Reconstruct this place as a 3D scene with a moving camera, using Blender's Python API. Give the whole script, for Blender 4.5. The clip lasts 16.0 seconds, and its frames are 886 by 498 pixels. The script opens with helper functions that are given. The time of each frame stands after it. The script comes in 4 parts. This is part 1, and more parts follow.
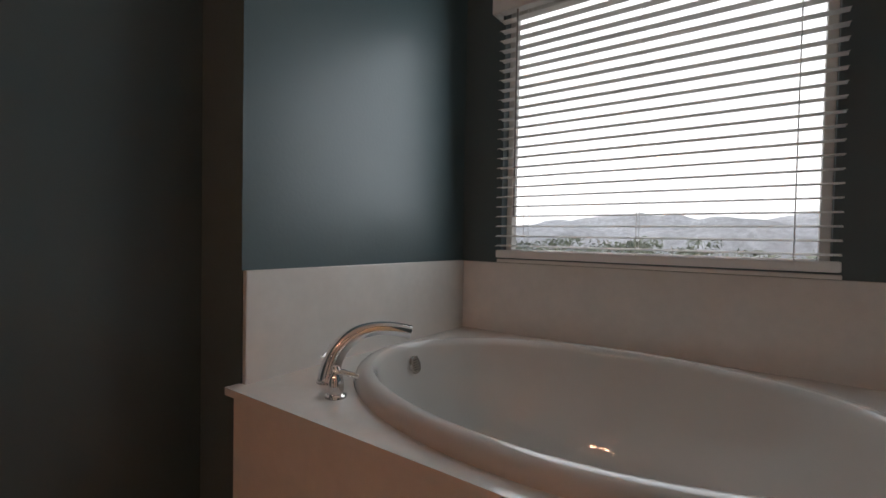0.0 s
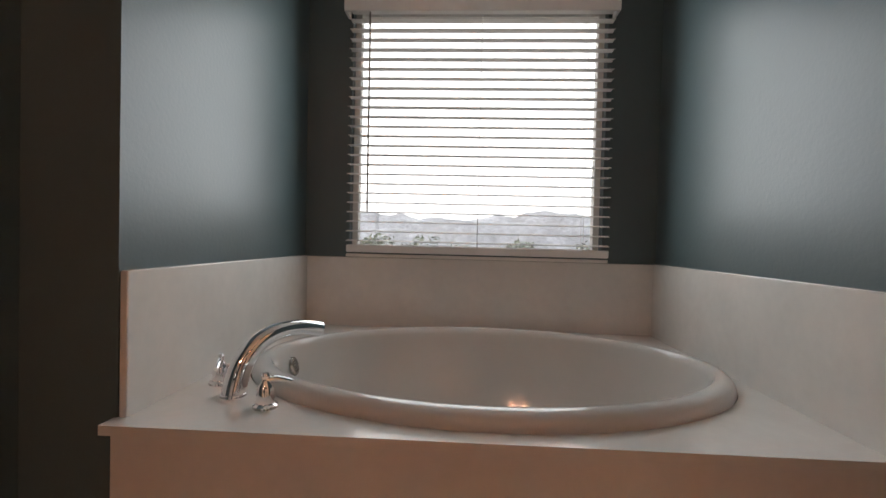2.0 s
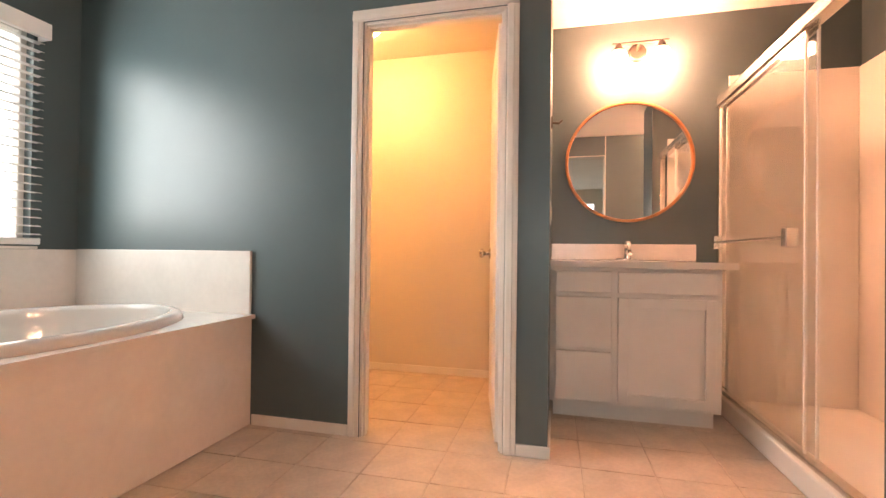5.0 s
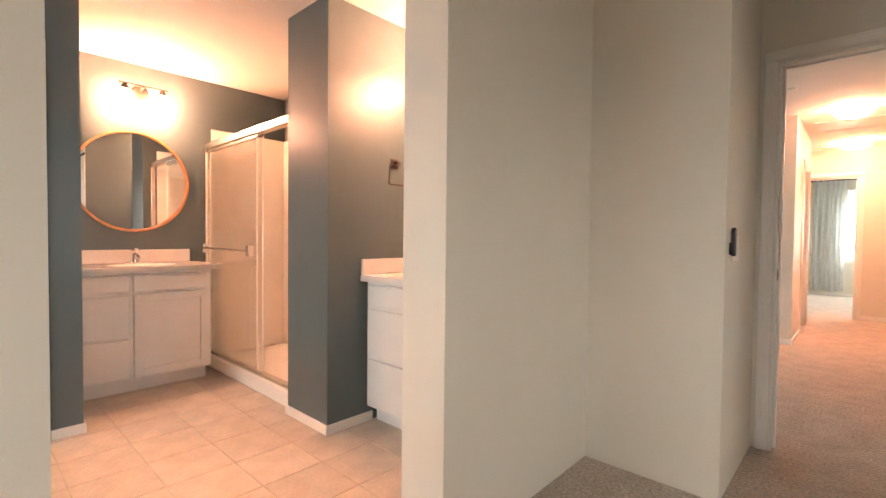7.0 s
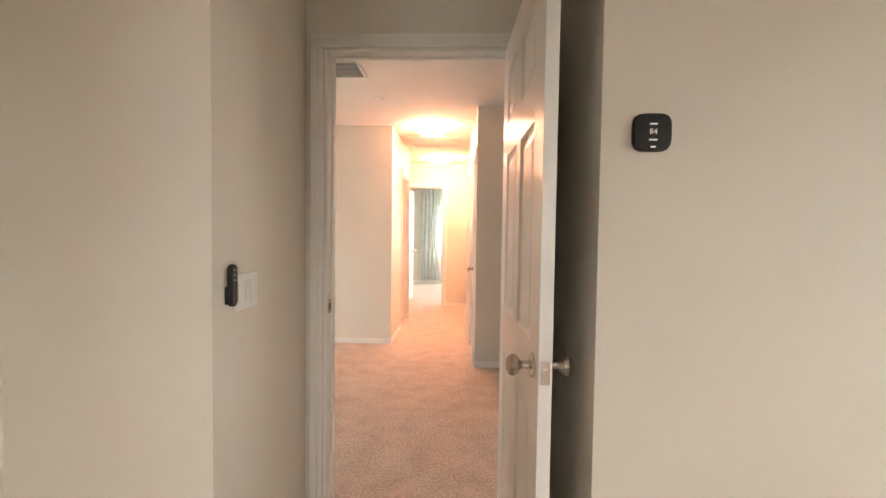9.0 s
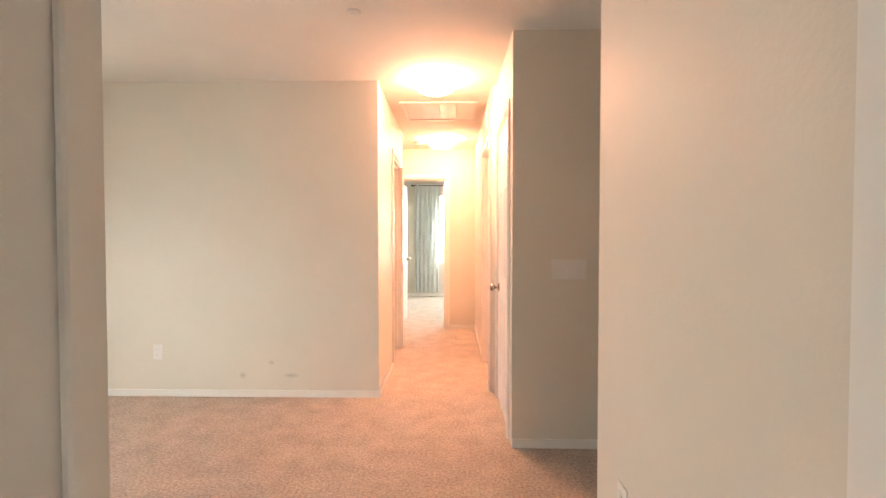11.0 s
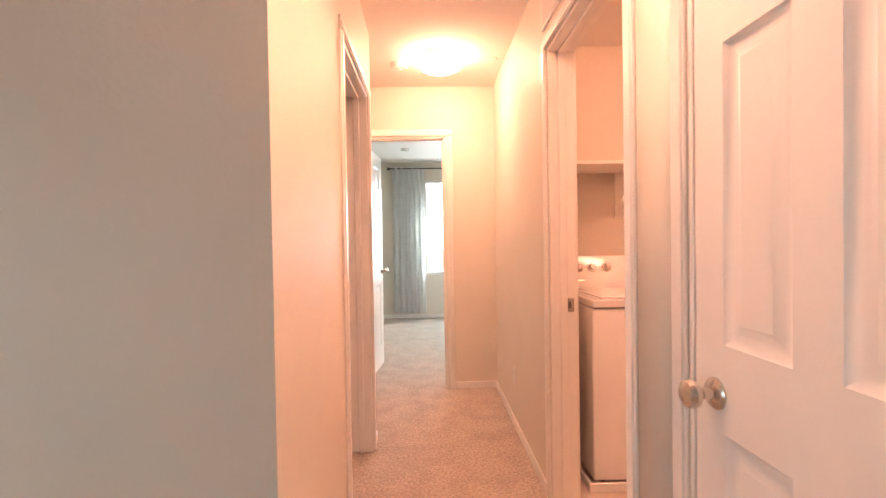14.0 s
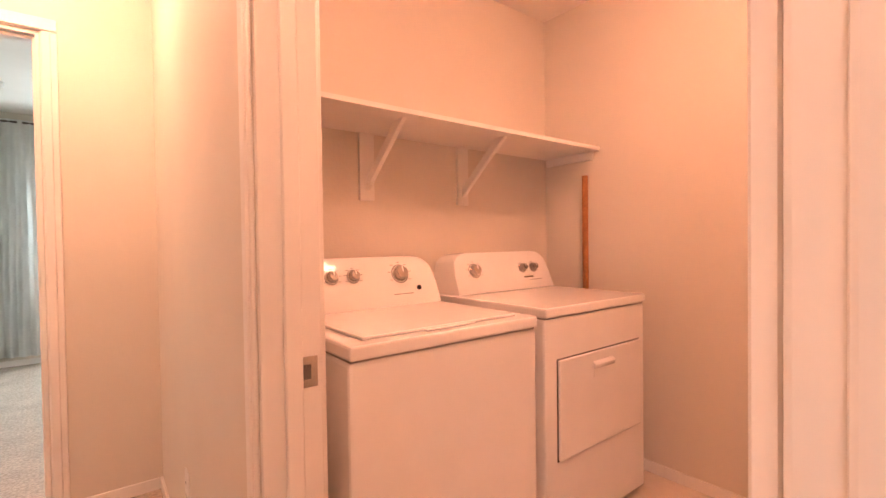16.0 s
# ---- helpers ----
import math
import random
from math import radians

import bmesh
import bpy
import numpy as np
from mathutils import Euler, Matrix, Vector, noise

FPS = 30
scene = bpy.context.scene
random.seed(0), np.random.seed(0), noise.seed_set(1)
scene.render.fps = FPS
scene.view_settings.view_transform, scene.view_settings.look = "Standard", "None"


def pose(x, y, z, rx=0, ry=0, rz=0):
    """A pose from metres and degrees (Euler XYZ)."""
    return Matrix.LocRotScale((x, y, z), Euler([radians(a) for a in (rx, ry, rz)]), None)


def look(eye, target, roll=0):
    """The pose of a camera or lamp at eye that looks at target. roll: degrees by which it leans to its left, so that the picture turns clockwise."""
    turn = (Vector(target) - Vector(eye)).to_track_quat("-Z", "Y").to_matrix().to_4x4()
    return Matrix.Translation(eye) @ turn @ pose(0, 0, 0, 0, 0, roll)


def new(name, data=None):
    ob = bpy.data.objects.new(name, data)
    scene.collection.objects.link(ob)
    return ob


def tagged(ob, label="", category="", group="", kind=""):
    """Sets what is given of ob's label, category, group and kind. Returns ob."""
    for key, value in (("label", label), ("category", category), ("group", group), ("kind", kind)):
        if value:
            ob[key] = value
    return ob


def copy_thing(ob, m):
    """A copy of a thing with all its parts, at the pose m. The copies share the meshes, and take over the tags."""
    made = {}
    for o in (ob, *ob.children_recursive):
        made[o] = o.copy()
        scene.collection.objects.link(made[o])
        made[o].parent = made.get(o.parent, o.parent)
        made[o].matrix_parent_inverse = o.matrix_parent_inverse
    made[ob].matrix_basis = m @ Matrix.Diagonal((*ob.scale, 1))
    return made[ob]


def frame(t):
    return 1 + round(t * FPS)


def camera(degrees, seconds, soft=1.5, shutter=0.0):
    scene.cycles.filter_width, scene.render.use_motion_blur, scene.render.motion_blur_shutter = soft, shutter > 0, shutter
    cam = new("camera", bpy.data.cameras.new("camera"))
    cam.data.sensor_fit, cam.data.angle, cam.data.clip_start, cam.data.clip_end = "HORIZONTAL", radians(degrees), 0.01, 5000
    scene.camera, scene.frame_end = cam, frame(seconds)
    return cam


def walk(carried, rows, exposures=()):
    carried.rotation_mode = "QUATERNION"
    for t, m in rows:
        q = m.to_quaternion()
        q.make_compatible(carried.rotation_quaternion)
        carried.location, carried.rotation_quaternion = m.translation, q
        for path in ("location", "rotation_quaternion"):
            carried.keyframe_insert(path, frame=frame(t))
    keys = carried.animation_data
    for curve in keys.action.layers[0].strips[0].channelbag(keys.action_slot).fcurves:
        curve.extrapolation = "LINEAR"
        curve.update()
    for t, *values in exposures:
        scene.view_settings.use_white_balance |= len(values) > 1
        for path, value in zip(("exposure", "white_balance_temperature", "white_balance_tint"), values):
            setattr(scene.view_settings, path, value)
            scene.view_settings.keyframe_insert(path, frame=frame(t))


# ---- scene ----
cam = camera(88.9, 16.0)
PATH = [
    (0, (-2.226, -1.414, 1.028), (-1.062, -3.04, 0.98), 1.1),
    (0.5, (-2.084, -1.418, 1.038), (-1.184, -3.204, 0.99), 1.4),
    (1, (-1.949, -1.38, 1.05), (-1.359, -3.291, 1.01), 1.6),
    (1.5, (-1.859, -1.29, 1.056), (-1.514, -3.26, 1.018), 1.7),
    (2, (-1.758, -1.164, 1.008), (-1.657, -3.161, 0.97), 1.4),
    (2.5, (-1.634, -0.999, 0.966), (-1.882, -2.983, 0.934), 1.5),
    (3, (-1.456, -0.815, 0.976), (-2.074, -2.717, 0.94), 1.3),
    (3.2, (-1.375, -0.75, 0.984), (-2.161, -2.588, 0.952), 1.4),
    (5.3, (-0.376, -0.558, 0.919), (-2.368, -0.732, 0.913), 0.5),
    (5.5, (-0.257, -0.594, 0.954), (-2.257, -0.555, 0.927), 0.5),
    (6, (-0.055, -0.796, 0.988), (-1.938, -0.125, 0.96), 0.7),
    (6.5, (0.218, -0.951, 1.034), (-1.407, 0.215, 0.997), 0.6),
    (7, (0.527, -1.062, 1.123), (-0.831, 0.405, 1.068), 0.6),
    (7.5, (0.738, -1.051, 1.198), (-0.27, 0.676, 1.143), 0.6),
    (8, (0.768, -0.813, 1.269), (0.223, 1.11, 1.199), 0.8),
    (8.5, (0.779, -0.457, 1.269), (0.586, 1.532, 1.194), 0.7),
    (9, (0.781, -0.061, 1.275), (0.702, 1.936, 1.2), 0.8),
    (9.5, (0.716, 0.308, 1.292), (0.644, 2.305, 1.216), 0.5),
    (10, (0.662, 0.7, 1.278), (0.61, 2.698, 1.209), 0.4),
    (12.5, (0.443, 2.797, 1.226), (0.403, 4.797, 1.191), -0.4),
    (13, (0.409, 3.232, 1.227), (0.368, 5.231, 1.19), -0.7),
    (13.5, (0.354, 3.647, 1.214), (0.32, 5.647, 1.178), -0.6),
    (14, (0.34, 4.007, 1.195), (0.402, 6.006, 1.164), -0.9),
    (14.5, (0.367, 4.37, 1.172), (0.613, 6.355, 1.144), -0.8),
    (15, (0.423, 4.687, 1.164), (0.972, 6.61, 1.132), -0.6),
    (15.5, (0.539, 4.926, 1.166), (1.458, 6.702, 1.133), -0.7),
    (16, (0.645, 5.159, 1.154), (1.868, 6.742, 1.119), -0.8),
]
EXPOSURES = [(0.0, -0.98, 6500, 13), (1.0, -0.8, 6500, 13), (2.2, -0.52, 6800, 13), (3.2, -0.25, 7000, 13), (4.2, 0.3, 7000, 12), (5.2, 1.2, 7100, 13),
             (7.5, 1.35, 7000, 13), (9.0, 1.62, 7000, 12), (10.0, 1.7, 7500, 9), (11.0, 1.5, 7000, 11), (12.5, 1.25, 6400, 12), (14.0, 0.86, 6500, 14), (16.0, 0.78, 6600, 15)]
walk(cam, [(t, look(eye, target, roll)) for t, eye, target, roll in PATH], EXPOSURES)

# ---- world and light ----
world = bpy.data.worlds.new("overcast_sky")
scene.world = world
world.use_nodes = True
wn = world.node_tree
sky = wn.nodes.new("ShaderNodeTexSky")
sky.sky_type = "NISHITA"
sky.sun_disc = False
sky.sun_elevation = radians(38)
sky.sun_rotation = radians(60)
sky.air_density = 1.0
sky.dust_density = 3.0
wn.links.new(sky.outputs[0], wn.nodes["Background"].inputs[0])
wn.nodes["Background"].inputs[1].default_value = 0.15


def lamp(name, kind, m, power, color, size=0.3, size_y=None):
    data = bpy.data.lights.new(name, kind)
    data.energy, data.color = power, color
    if kind == "AREA":
        data.shape, data.size, data.size_y = "RECTANGLE", size, size_y or size
    elif kind == "SUN":
        data.angle = size
    else:
        data.shadow_soft_size = size
    ob = new(name, data)
    ob.matrix_world = m
    return ob


WARM = (1.0, 0.45, 0.265)
HALL_WARM = (1.0, 0.475, 0.30)
LAUNDRY_WARM = (1.0, 0.435, 0.27)
YELLOW = (1.0, 0.455, 0.17)
DAY = (0.86, 0.95, 1.0)
lamp("sun", "SUN", look((0, 0, 20), (6, 9, 0)), 0.6, (1.0, 0.95, 0.9), radians(12))
# sky light standing in the window openings, except the bathroom one
# added lamp on the room side of the blind, leaves the slats unlit
lamp("bathroom_window_light", "AREA", look((-1.81, -3.235, 1.60), (-1.81, -2.0, 1.53)), 15.0, DAY, 1.16, 0.94)
lamp("bedroom_window_light", "AREA", look((4.27, -0.55, 1.5), (0, -0.75, 1.1)), 3.5, DAY, 1.7, 1.2)
# added lamp in an invented south window, brightens the door recess
lamp("bedroom_south_window_light", "AREA", look((1.9, -4.07, 1.5), (1.7, 0, 0.7)), 2, DAY, 1.9, 1.2)
lamp("loft_window_light", "AREA", look((-3.07, 2.85, 1.0), (0, 3.2, -0.4)), 18, (0.78, 0.92, 1.0), 1.3, 1.1)
lamp("far_window_light", "AREA", look((0.95, 11.23, 1.35), (0.95, 8, 0.6)), 34, (0.74, 0.93, 1.0), 1.2, 1.4)
# added lamp in an invented side window, brightens curtain and far walls
lamp("far_side_window_light", "AREA", look((3.07, 9.45, 1.42), (0, 10.6, 0.9)), 6, (0.74, 0.93, 1.0), 1.4, 1.35)


# ---- materials ----
def material(name, color, rough=0.6, metal=0.0, vary=0.05, scale=4.0, fine=0.0, fine_scale=120.0, bump=0.0, bump_scale=150.0,
             island=0.0, spec=0.5, coat=0.0):
    m = bpy.data.materials.new(name)
    m.use_nodes = True
    nt = m.node_tree
    p = nt.nodes["Principled BSDF"]
    p.inputs["Roughness"].default_value = rough
    p.inputs["Metallic"].default_value = metal
    p.inputs["Specular IOR Level"].default_value = spec
    p.inputs["Coat Weight"].default_value = coat
    co = nt.nodes.new("ShaderNodeTexCoord")
    value = None

    def noise_node(sc, detail=4.0, rgh=0.55):
        n = nt.nodes.new("ShaderNodeTexNoise")
        n.inputs["Scale"].default_value = sc
        n.inputs["Detail"].default_value = detail
        n.inputs["Roughness"].default_value = rgh
        nt.links.new(co.outputs["Object"], n.inputs["Vector"])
        return n.outputs["Fac"]

    def remap(sock, lo, hi):
        r = nt.nodes.new("ShaderNodeMapRange")
        r.inputs["From Min"].default_value, r.inputs["From Max"].default_value = 0.3, 0.7
        r.inputs["To Min"].default_value, r.inputs["To Max"].default_value = lo, hi
        nt.links.new(sock, r.inputs["Value"])
        return r.outputs["Result"]

    def times(a, b):
        q = nt.nodes.new("ShaderNodeMath")
        q.operation = "MULTIPLY"
        nt.links.new(a, q.inputs[0])
        nt.links.new(b, q.inputs[1])
        return q.outputs[0]

    value = remap(noise_node(scale), 1 - vary, 1 + vary)
    if fine:
        value = times(value, remap(noise_node(fine_scale, 3.0), 1 - fine, 1 + fine))
    if island:
        info = nt.nodes.new("ShaderNodeObjectInfo")
        r = nt.nodes.new("ShaderNodeMapRange")
        r.inputs["To Min"].default_value, r.inputs["To Max"].default_value = 1 - island, 1 + island
        nt.links.new(info.outputs["Random"], r.inputs["Value"])
        value = times(value, r.outputs["Result"])
    mix = nt.nodes.new("ShaderNodeVectorMath")
    mix.operation = "SCALE"
    mix.inputs[0].default_value = color
    nt.links.new(value, mix.inputs["Scale"])
    nt.links.new(mix.outputs[0], p.inputs["Base Color"])
    if bump:
        b = nt.nodes.new("ShaderNodeBump")
        b.inputs["Strength"].default_value = bump
        b.inputs["Distance"].default_value = 0.004
        nt.links.new(noise_node(bump_scale, 2.0), b.inputs["Height"])
        nt.links.new(b.outputs[0], p.inputs["Normal"])
    return m


def glowing(name, color, strength):
    m = bpy.data.materials.new(name)
    m.use_nodes = True
    p = m.node_tree.nodes["Principled BSDF"]
    p.inputs["Base Color"].default_value = (0.9, 0.88, 0.84, 1)
    p.inputs["Emission Color"].default_value = (*color, 1)
    p.inputs["Emission Strength"].default_value = strength
    return m


def glass(name, rough=0.0, tint=(1, 1, 1)):
    m = bpy.data.materials.new(name)
    m.use_nodes = True
    nt = m.node_tree
    nt.nodes.remove(nt.nodes["Principled BSDF"])
    a, b, f, mx = (nt.nodes.new(k) for k in ("ShaderNodeBsdfTransparent", "ShaderNodeBsdfGlossy", "ShaderNodeLayerWeight", "ShaderNodeMixShader"))
    pw, sc = nt.nodes.new("ShaderNodeMath"), nt.nodes.new("ShaderNodeMath")
    a.inputs[0].default_value = (*tint, 1)
    b.inputs["Roughness"].default_value = rough
    f.inputs[0].default_value = 0.5
    pw.operation, sc.operation = "POWER", "MULTIPLY_ADD"
    pw.inputs[1].default_value = 4.0
    sc.inputs[1].default_value, sc.inputs[2].default_value = 0.32, 0.025
    nt.links.new(f.outputs["Facing"], pw.inputs[0])
    nt.links.new(pw.outputs[0], sc.inputs[0])
    nt.links.new(sc.outputs[0], mx.inputs[0])
    nt.links.new(a.outputs[0], mx.inputs[1])
    nt.links.new(b.outputs[0], mx.inputs[2])
    nt.links.new(mx.outputs[0], nt.nodes["Material Output"].inputs[0])
    return m


M_BLUE = material("slate_blue_wall_paint", (0.090, 0.127, 0.134), 0.36, vary=0.06, scale=2.0, bump=0.12, bump_scale=70)
M_CREAM = material("warm_white_wall_paint", (0.69, 0.637, 0.548), 0.55, vary=0.03, scale=1.6, bump=0.16, bump_scale=70)
M_SCUFF = material("scuffed_warm_white_paint", (0.69, 0.637, 0.548), 0.55, vary=0.03, scale=1.6, bump=0.16, bump_scale=70)


def scuffs(m, spots):
    """Grey rubbed marks of their own ragged shape: (centre, half length, half height) on the wall."""
    nt = m.node_tree
    p = nt.nodes["Principled BSDF"]
    co = nt.nodes.new("ShaderNodeTexCoord")
    src = p.inputs["Base Color"].links[0].from_socket
    ragged = nt.nodes.new("ShaderNodeTexNoise")
    ragged.inputs["Scale"].default_value = 45
    nt.links.new(co.outputs["Object"], ragged.inputs["Vector"])
    for c, rx, rz in spots:
        off, sc, ln, mr, ml, mx = (nt.nodes.new(k) for k in ("ShaderNodeVectorMath", "ShaderNodeVectorMath", "ShaderNodeVectorMath", "ShaderNodeMapRange", "ShaderNodeMath", "ShaderNodeMixRGB"))
        off.operation, sc.operation, ln.operation, ml.operation = "SUBTRACT", "MULTIPLY", "LENGTH", "MULTIPLY"
        off.inputs[1].default_value, sc.inputs[1].default_value = c, (1 / rx, 1.0, 1 / rz)
        nt.links.new(co.outputs["Object"], off.inputs[0])
        nt.links.new(off.outputs[0], sc.inputs[0])
        nt.links.new(sc.outputs[0], ln.inputs[0])
        nt.links.new(ln.outputs["Value"], mr.inputs["Value"])
        mr.inputs["From Min"].default_value, mr.inputs["From Max"].default_value = 0.1, 1.0
        mr.inputs["To Min"].default_value, mr.inputs["To Max"].default_value = 0.75, 0.0
        nt.links.new(mr.outputs["Result"], ml.inputs[0])
        nt.links.new(ragged.outputs["Fac"], ml.inputs[1])
        nt.links.new(ml.outputs[0], mx.inputs[0])
        nt.links.new(src, mx.inputs[1])
        mx.inputs[2].default_value = (0.25, 0.22, 0.2, 1)
        src = mx.outputs[0]
    nt.links.new(src, p.inputs["Base Color"])


M_CEIL = material("ceiling_paint", (0.78, 0.74, 0.68), 0.8, vary=0.03, scale=2.0, bump=0.35, bump_scale=60)
M_TRIM = material("white_semigloss_trim_paint", (0.80, 0.77, 0.72), 0.3, vary=0.03, scale=5.0, bump=0.04, bump_scale=40)
M_DOOR = material("white_door_paint", (0.80, 0.78, 0.74), 0.33, vary=0.03, scale=4.0, bump=0.06, bump_scale=90)
M_CAB = material("white_cabinet_paint", (0.78, 0.76, 0.73), 0.38, vary=0.03, scale=5.0, bump=0.05, bump_scale=60)
M_MARBLE = material("cultured_marble", (0.76, 0.73, 0.69), 0.16, vary=0.04, scale=6.0, fine=0.02, fine_scale=30, coat=0.3)
M_TUB = material("white_acrylic", (0.63, 0.605, 0.57), 0.07, vary=0.03, scale=3.0, coat=0.4)
M_SURROUND = material("shower_surround", (0.88, 0.84, 0.77), 0.3, vary=0.03, scale=3.0)
M_TILE = material("beige_ceramic_tile", (0.55, 0.46, 0.375), 0.36, vary=0.12, scale=7.0, fine=0.06, fine_scale=60, bump=0.10, bump_scale=35, island=0.06)
M_GROUT = material("grout", (0.52, 0.44, 0.36), 0.9, vary=0.12, scale=9.0, fine=0.1)
M_CARPET = material("beige_cut_pile_carpet", (0.475, 0.40, 0.335), 0.95, vary=0.12, scale=6.0, fine=0.30, fine_scale=70, bump=1.0, bump_scale=160, spec=0.1)
M_VINYL = material("laundry_floor_vinyl", (0.58, 0.50, 0.42), 0.4, vary=0.08, scale=6.0, fine=0.04)
M_CHROME = material("chrome", (0.86, 0.86, 0.87), 0.07, 1.0, vary=0.02)
M_NICKEL = material("satin_nickel", (0.62, 0.58, 0.53), 0.24, 1.0, vary=0.04, scale=30)
M_DIAL = material("grey_metal_dial", (0.46, 0.43, 0.40), 0.24, 0.9, vary=0.05, scale=30)
M_ALU = material("bright_aluminium", (0.80, 0.77, 0.72), 0.26, 1.0, vary=0.03, scale=12)
M_BRONZE = material("dark_bronze", (0.075, 0.06, 0.05), 0.4, 0.7, vary=0.1, scale=30)
M_BLACK = material("black_plastic", (0.02, 0.02, 0.022), 0.22, vary=0.1, scale=20)
M_WHITEPL = material("white_plastic", (0.74, 0.72, 0.68), 0.4, vary=0.02, scale=20)
M_ENAMEL = material("white_appliance_enamel", (0.82, 0.80, 0.77), 0.13, vary=0.02, scale=6, coat=0.25)
M_DARKGAP = material("dark_seam", (0.10, 0.085, 0.075), 0.7, vary=0.1)
M_GREY = material("grey_print", (0.30, 0.27, 0.25), 0.6, vary=0.05)
M_WOOD = material("orange_stained_wood", (0.46, 0.19, 0.07), 0.42, vary=0.14, scale=14, fine=0.12, fine_scale=70)
M_STICK = material("varnished_wood_stick", (0.36, 0.14, 0.045), 0.4, vary=0.16, scale=22, fine=0.15, fine_scale=90)
M_MIRROR = material("mirror_silver", (0.90, 0.91, 0.90), 0.008, 1.0, vary=0.0)
M_GLASS = glass("window_glass")
M_SHGLASS = glass("shower_glass", 0.03, (0.985, 0.985, 0.975))
M_CURTAIN = material("white_cotton_curtain", (0.86, 0.87, 0.85), 0.9, vary=0.05, scale=8, fine=0.06, fine_scale=300, bump=0.3, bump_scale=400)
cn = M_CURTAIN.node_tree
tr, ms = cn.nodes.new("ShaderNodeBsdfTranslucent"), cn.nodes.new("ShaderNodeMixShader")
tr.inputs[0].default_value, ms.inputs[0].default_value = (0.8, 0.82, 0.8, 1), 0.30
cn.links.new(cn.nodes["Principled BSDF"].outputs[0], ms.inputs[1])
cn.links.new(tr.outputs[0], ms.inputs[2])
cn.links.new(ms.outputs[0], cn.nodes["Material Output"].inputs[0])
M_BLIND = material("white_blind_slat", (0.88, 0.87, 0.85), 0.4, vary=0.03, scale=9)
M_SHADE = glowing("lit_frosted_glass", WARM, 132.0)
M_DOME = glowing("lit_frosted_dome", HALL_WARM, 43.0)
M_LDOME = glowing("lit_laundry_dome", LAUNDRY_WARM, 46.0)
M_YDOME = glowing("lit_yellow_dome", YELLOW, 58.0)
# pale grey-blue, distance haze is put into the hill colour
M_HILL = material("haze_tinted_hill", (0.58, 0.60, 0.62), 0.95, vary=0.25, scale=0.08, fine=0.25, fine_scale=0.7)
M_LEAF = material("dusty_foliage", (0.26, 0.29, 0.22), 0.8, vary=0.4, scale=0.6, fine=0.3, fine_scale=6)
M_GROUND = material("dry_ground", (0.36, 0.32, 0.26), 0.95, vary=0.2, scale=0.2, fine=0.2, fine_scale=3)
M_SCREEN = glowing("lit_display_digits", (0.75, 0.82, 0.9), 0.06)


# ---- builders ----
def box(bm, x0, x1, y0, y1, z0, z1, bevel=0.0, seg=2):
    x0, x1, y0, y1, z0, z1 = min(x0, x1), max(x0, x1), min(y0, y1), max(y0, y1), min(z0, z1), max(z0, z1)
    r = bmesh.ops.create_cube(bm, size=1.0)
    vs = r["verts"]
    for v in vs:
        v.co = Vector((x0 + (v.co.x + 0.5) * (x1 - x0), y0 + (v.co.y + 0.5) * (y1 - y0), z0 + (v.co.z + 0.5) * (z1 - z0)))
    if bevel:
        es = list({e for v in vs for e in v.link_edges})
        bmesh.ops.bevel(bm, geom=es, offset=min(bevel, 0.45 * min(x1 - x0, y1 - y0, z1 - z0)), segments=seg, affect="EDGES", profile=0.5)


def boxes(*specs, bevel=0.0):
    bm = bmesh.new()
    for s in specs:
        box(bm, *s, bevel=bevel)
    return bm


def lathe(profile, seg=32, m=None):
    """Revolves (radius, height) points about z."""
    bm = bmesh.new()
    rings = []
    for r, z in profile:
        if r < 1e-5:
            rings.append([bm.verts.new((0, 0, z))])
        else:
            rings.append([bm.verts.new((r * math.cos(2 * math.pi * i / seg), r * math.sin(2 * math.pi * i / seg), z)) for i in range(seg)])
    for a, b in zip(rings, rings[1:]):
        for i in range(seg):
            j = (i + 1) % seg
            if len(a) == 1 and len(b) > 1:
                bm.faces.new((a[0], b[j], b[i]))
            elif len(b) == 1 and len(a) > 1:
                bm.faces.new((a[i], a[j], b[0]))
            elif len(a) > 1:
                bm.faces.new((a[i], a[j], b[j], b[i]))
    bmesh.ops.recalc_face_normals(bm, faces=bm.faces)
    if m is not None:
        bm.transform(m)
    return bm


def tube(points, radii, seg=16, flat=1.0):
    """A round bar along points, capped."""
    bm = bmesh.new()
    pts = [Vector(p) for p in points]
    if not hasattr(radii, "__len__"):
        radii = [radii] * len(pts)
    rings = []
    side = None
    for i, p in enumerate(pts):
        d = (pts[min(i + 1, len(pts) - 1)] - pts[max(i - 1, 0)]).normalized()
        if side is None:
            side = d.orthogonal().normalized()
        side = (side - d * side.dot(d)).normalized()
        up = d.cross(side)
        rings.append([bm.verts.new(p + radii[i] * (math.cos(2 * math.pi * k / seg) * side + flat * math.sin(2 * math.pi * k / seg) * up)) for k in range(seg)])
    for a, b in zip(rings, rings[1:]):
        for k in range(seg):
            bm.faces.new((a[k], a[(k + 1) % seg], b[(k + 1) % seg], b[k]))
    bm.faces.new(rings[0][::-1])
    bm.faces.new(rings[-1])
    bmesh.ops.recalc_face_normals(bm, faces=bm.faces)
    return bm


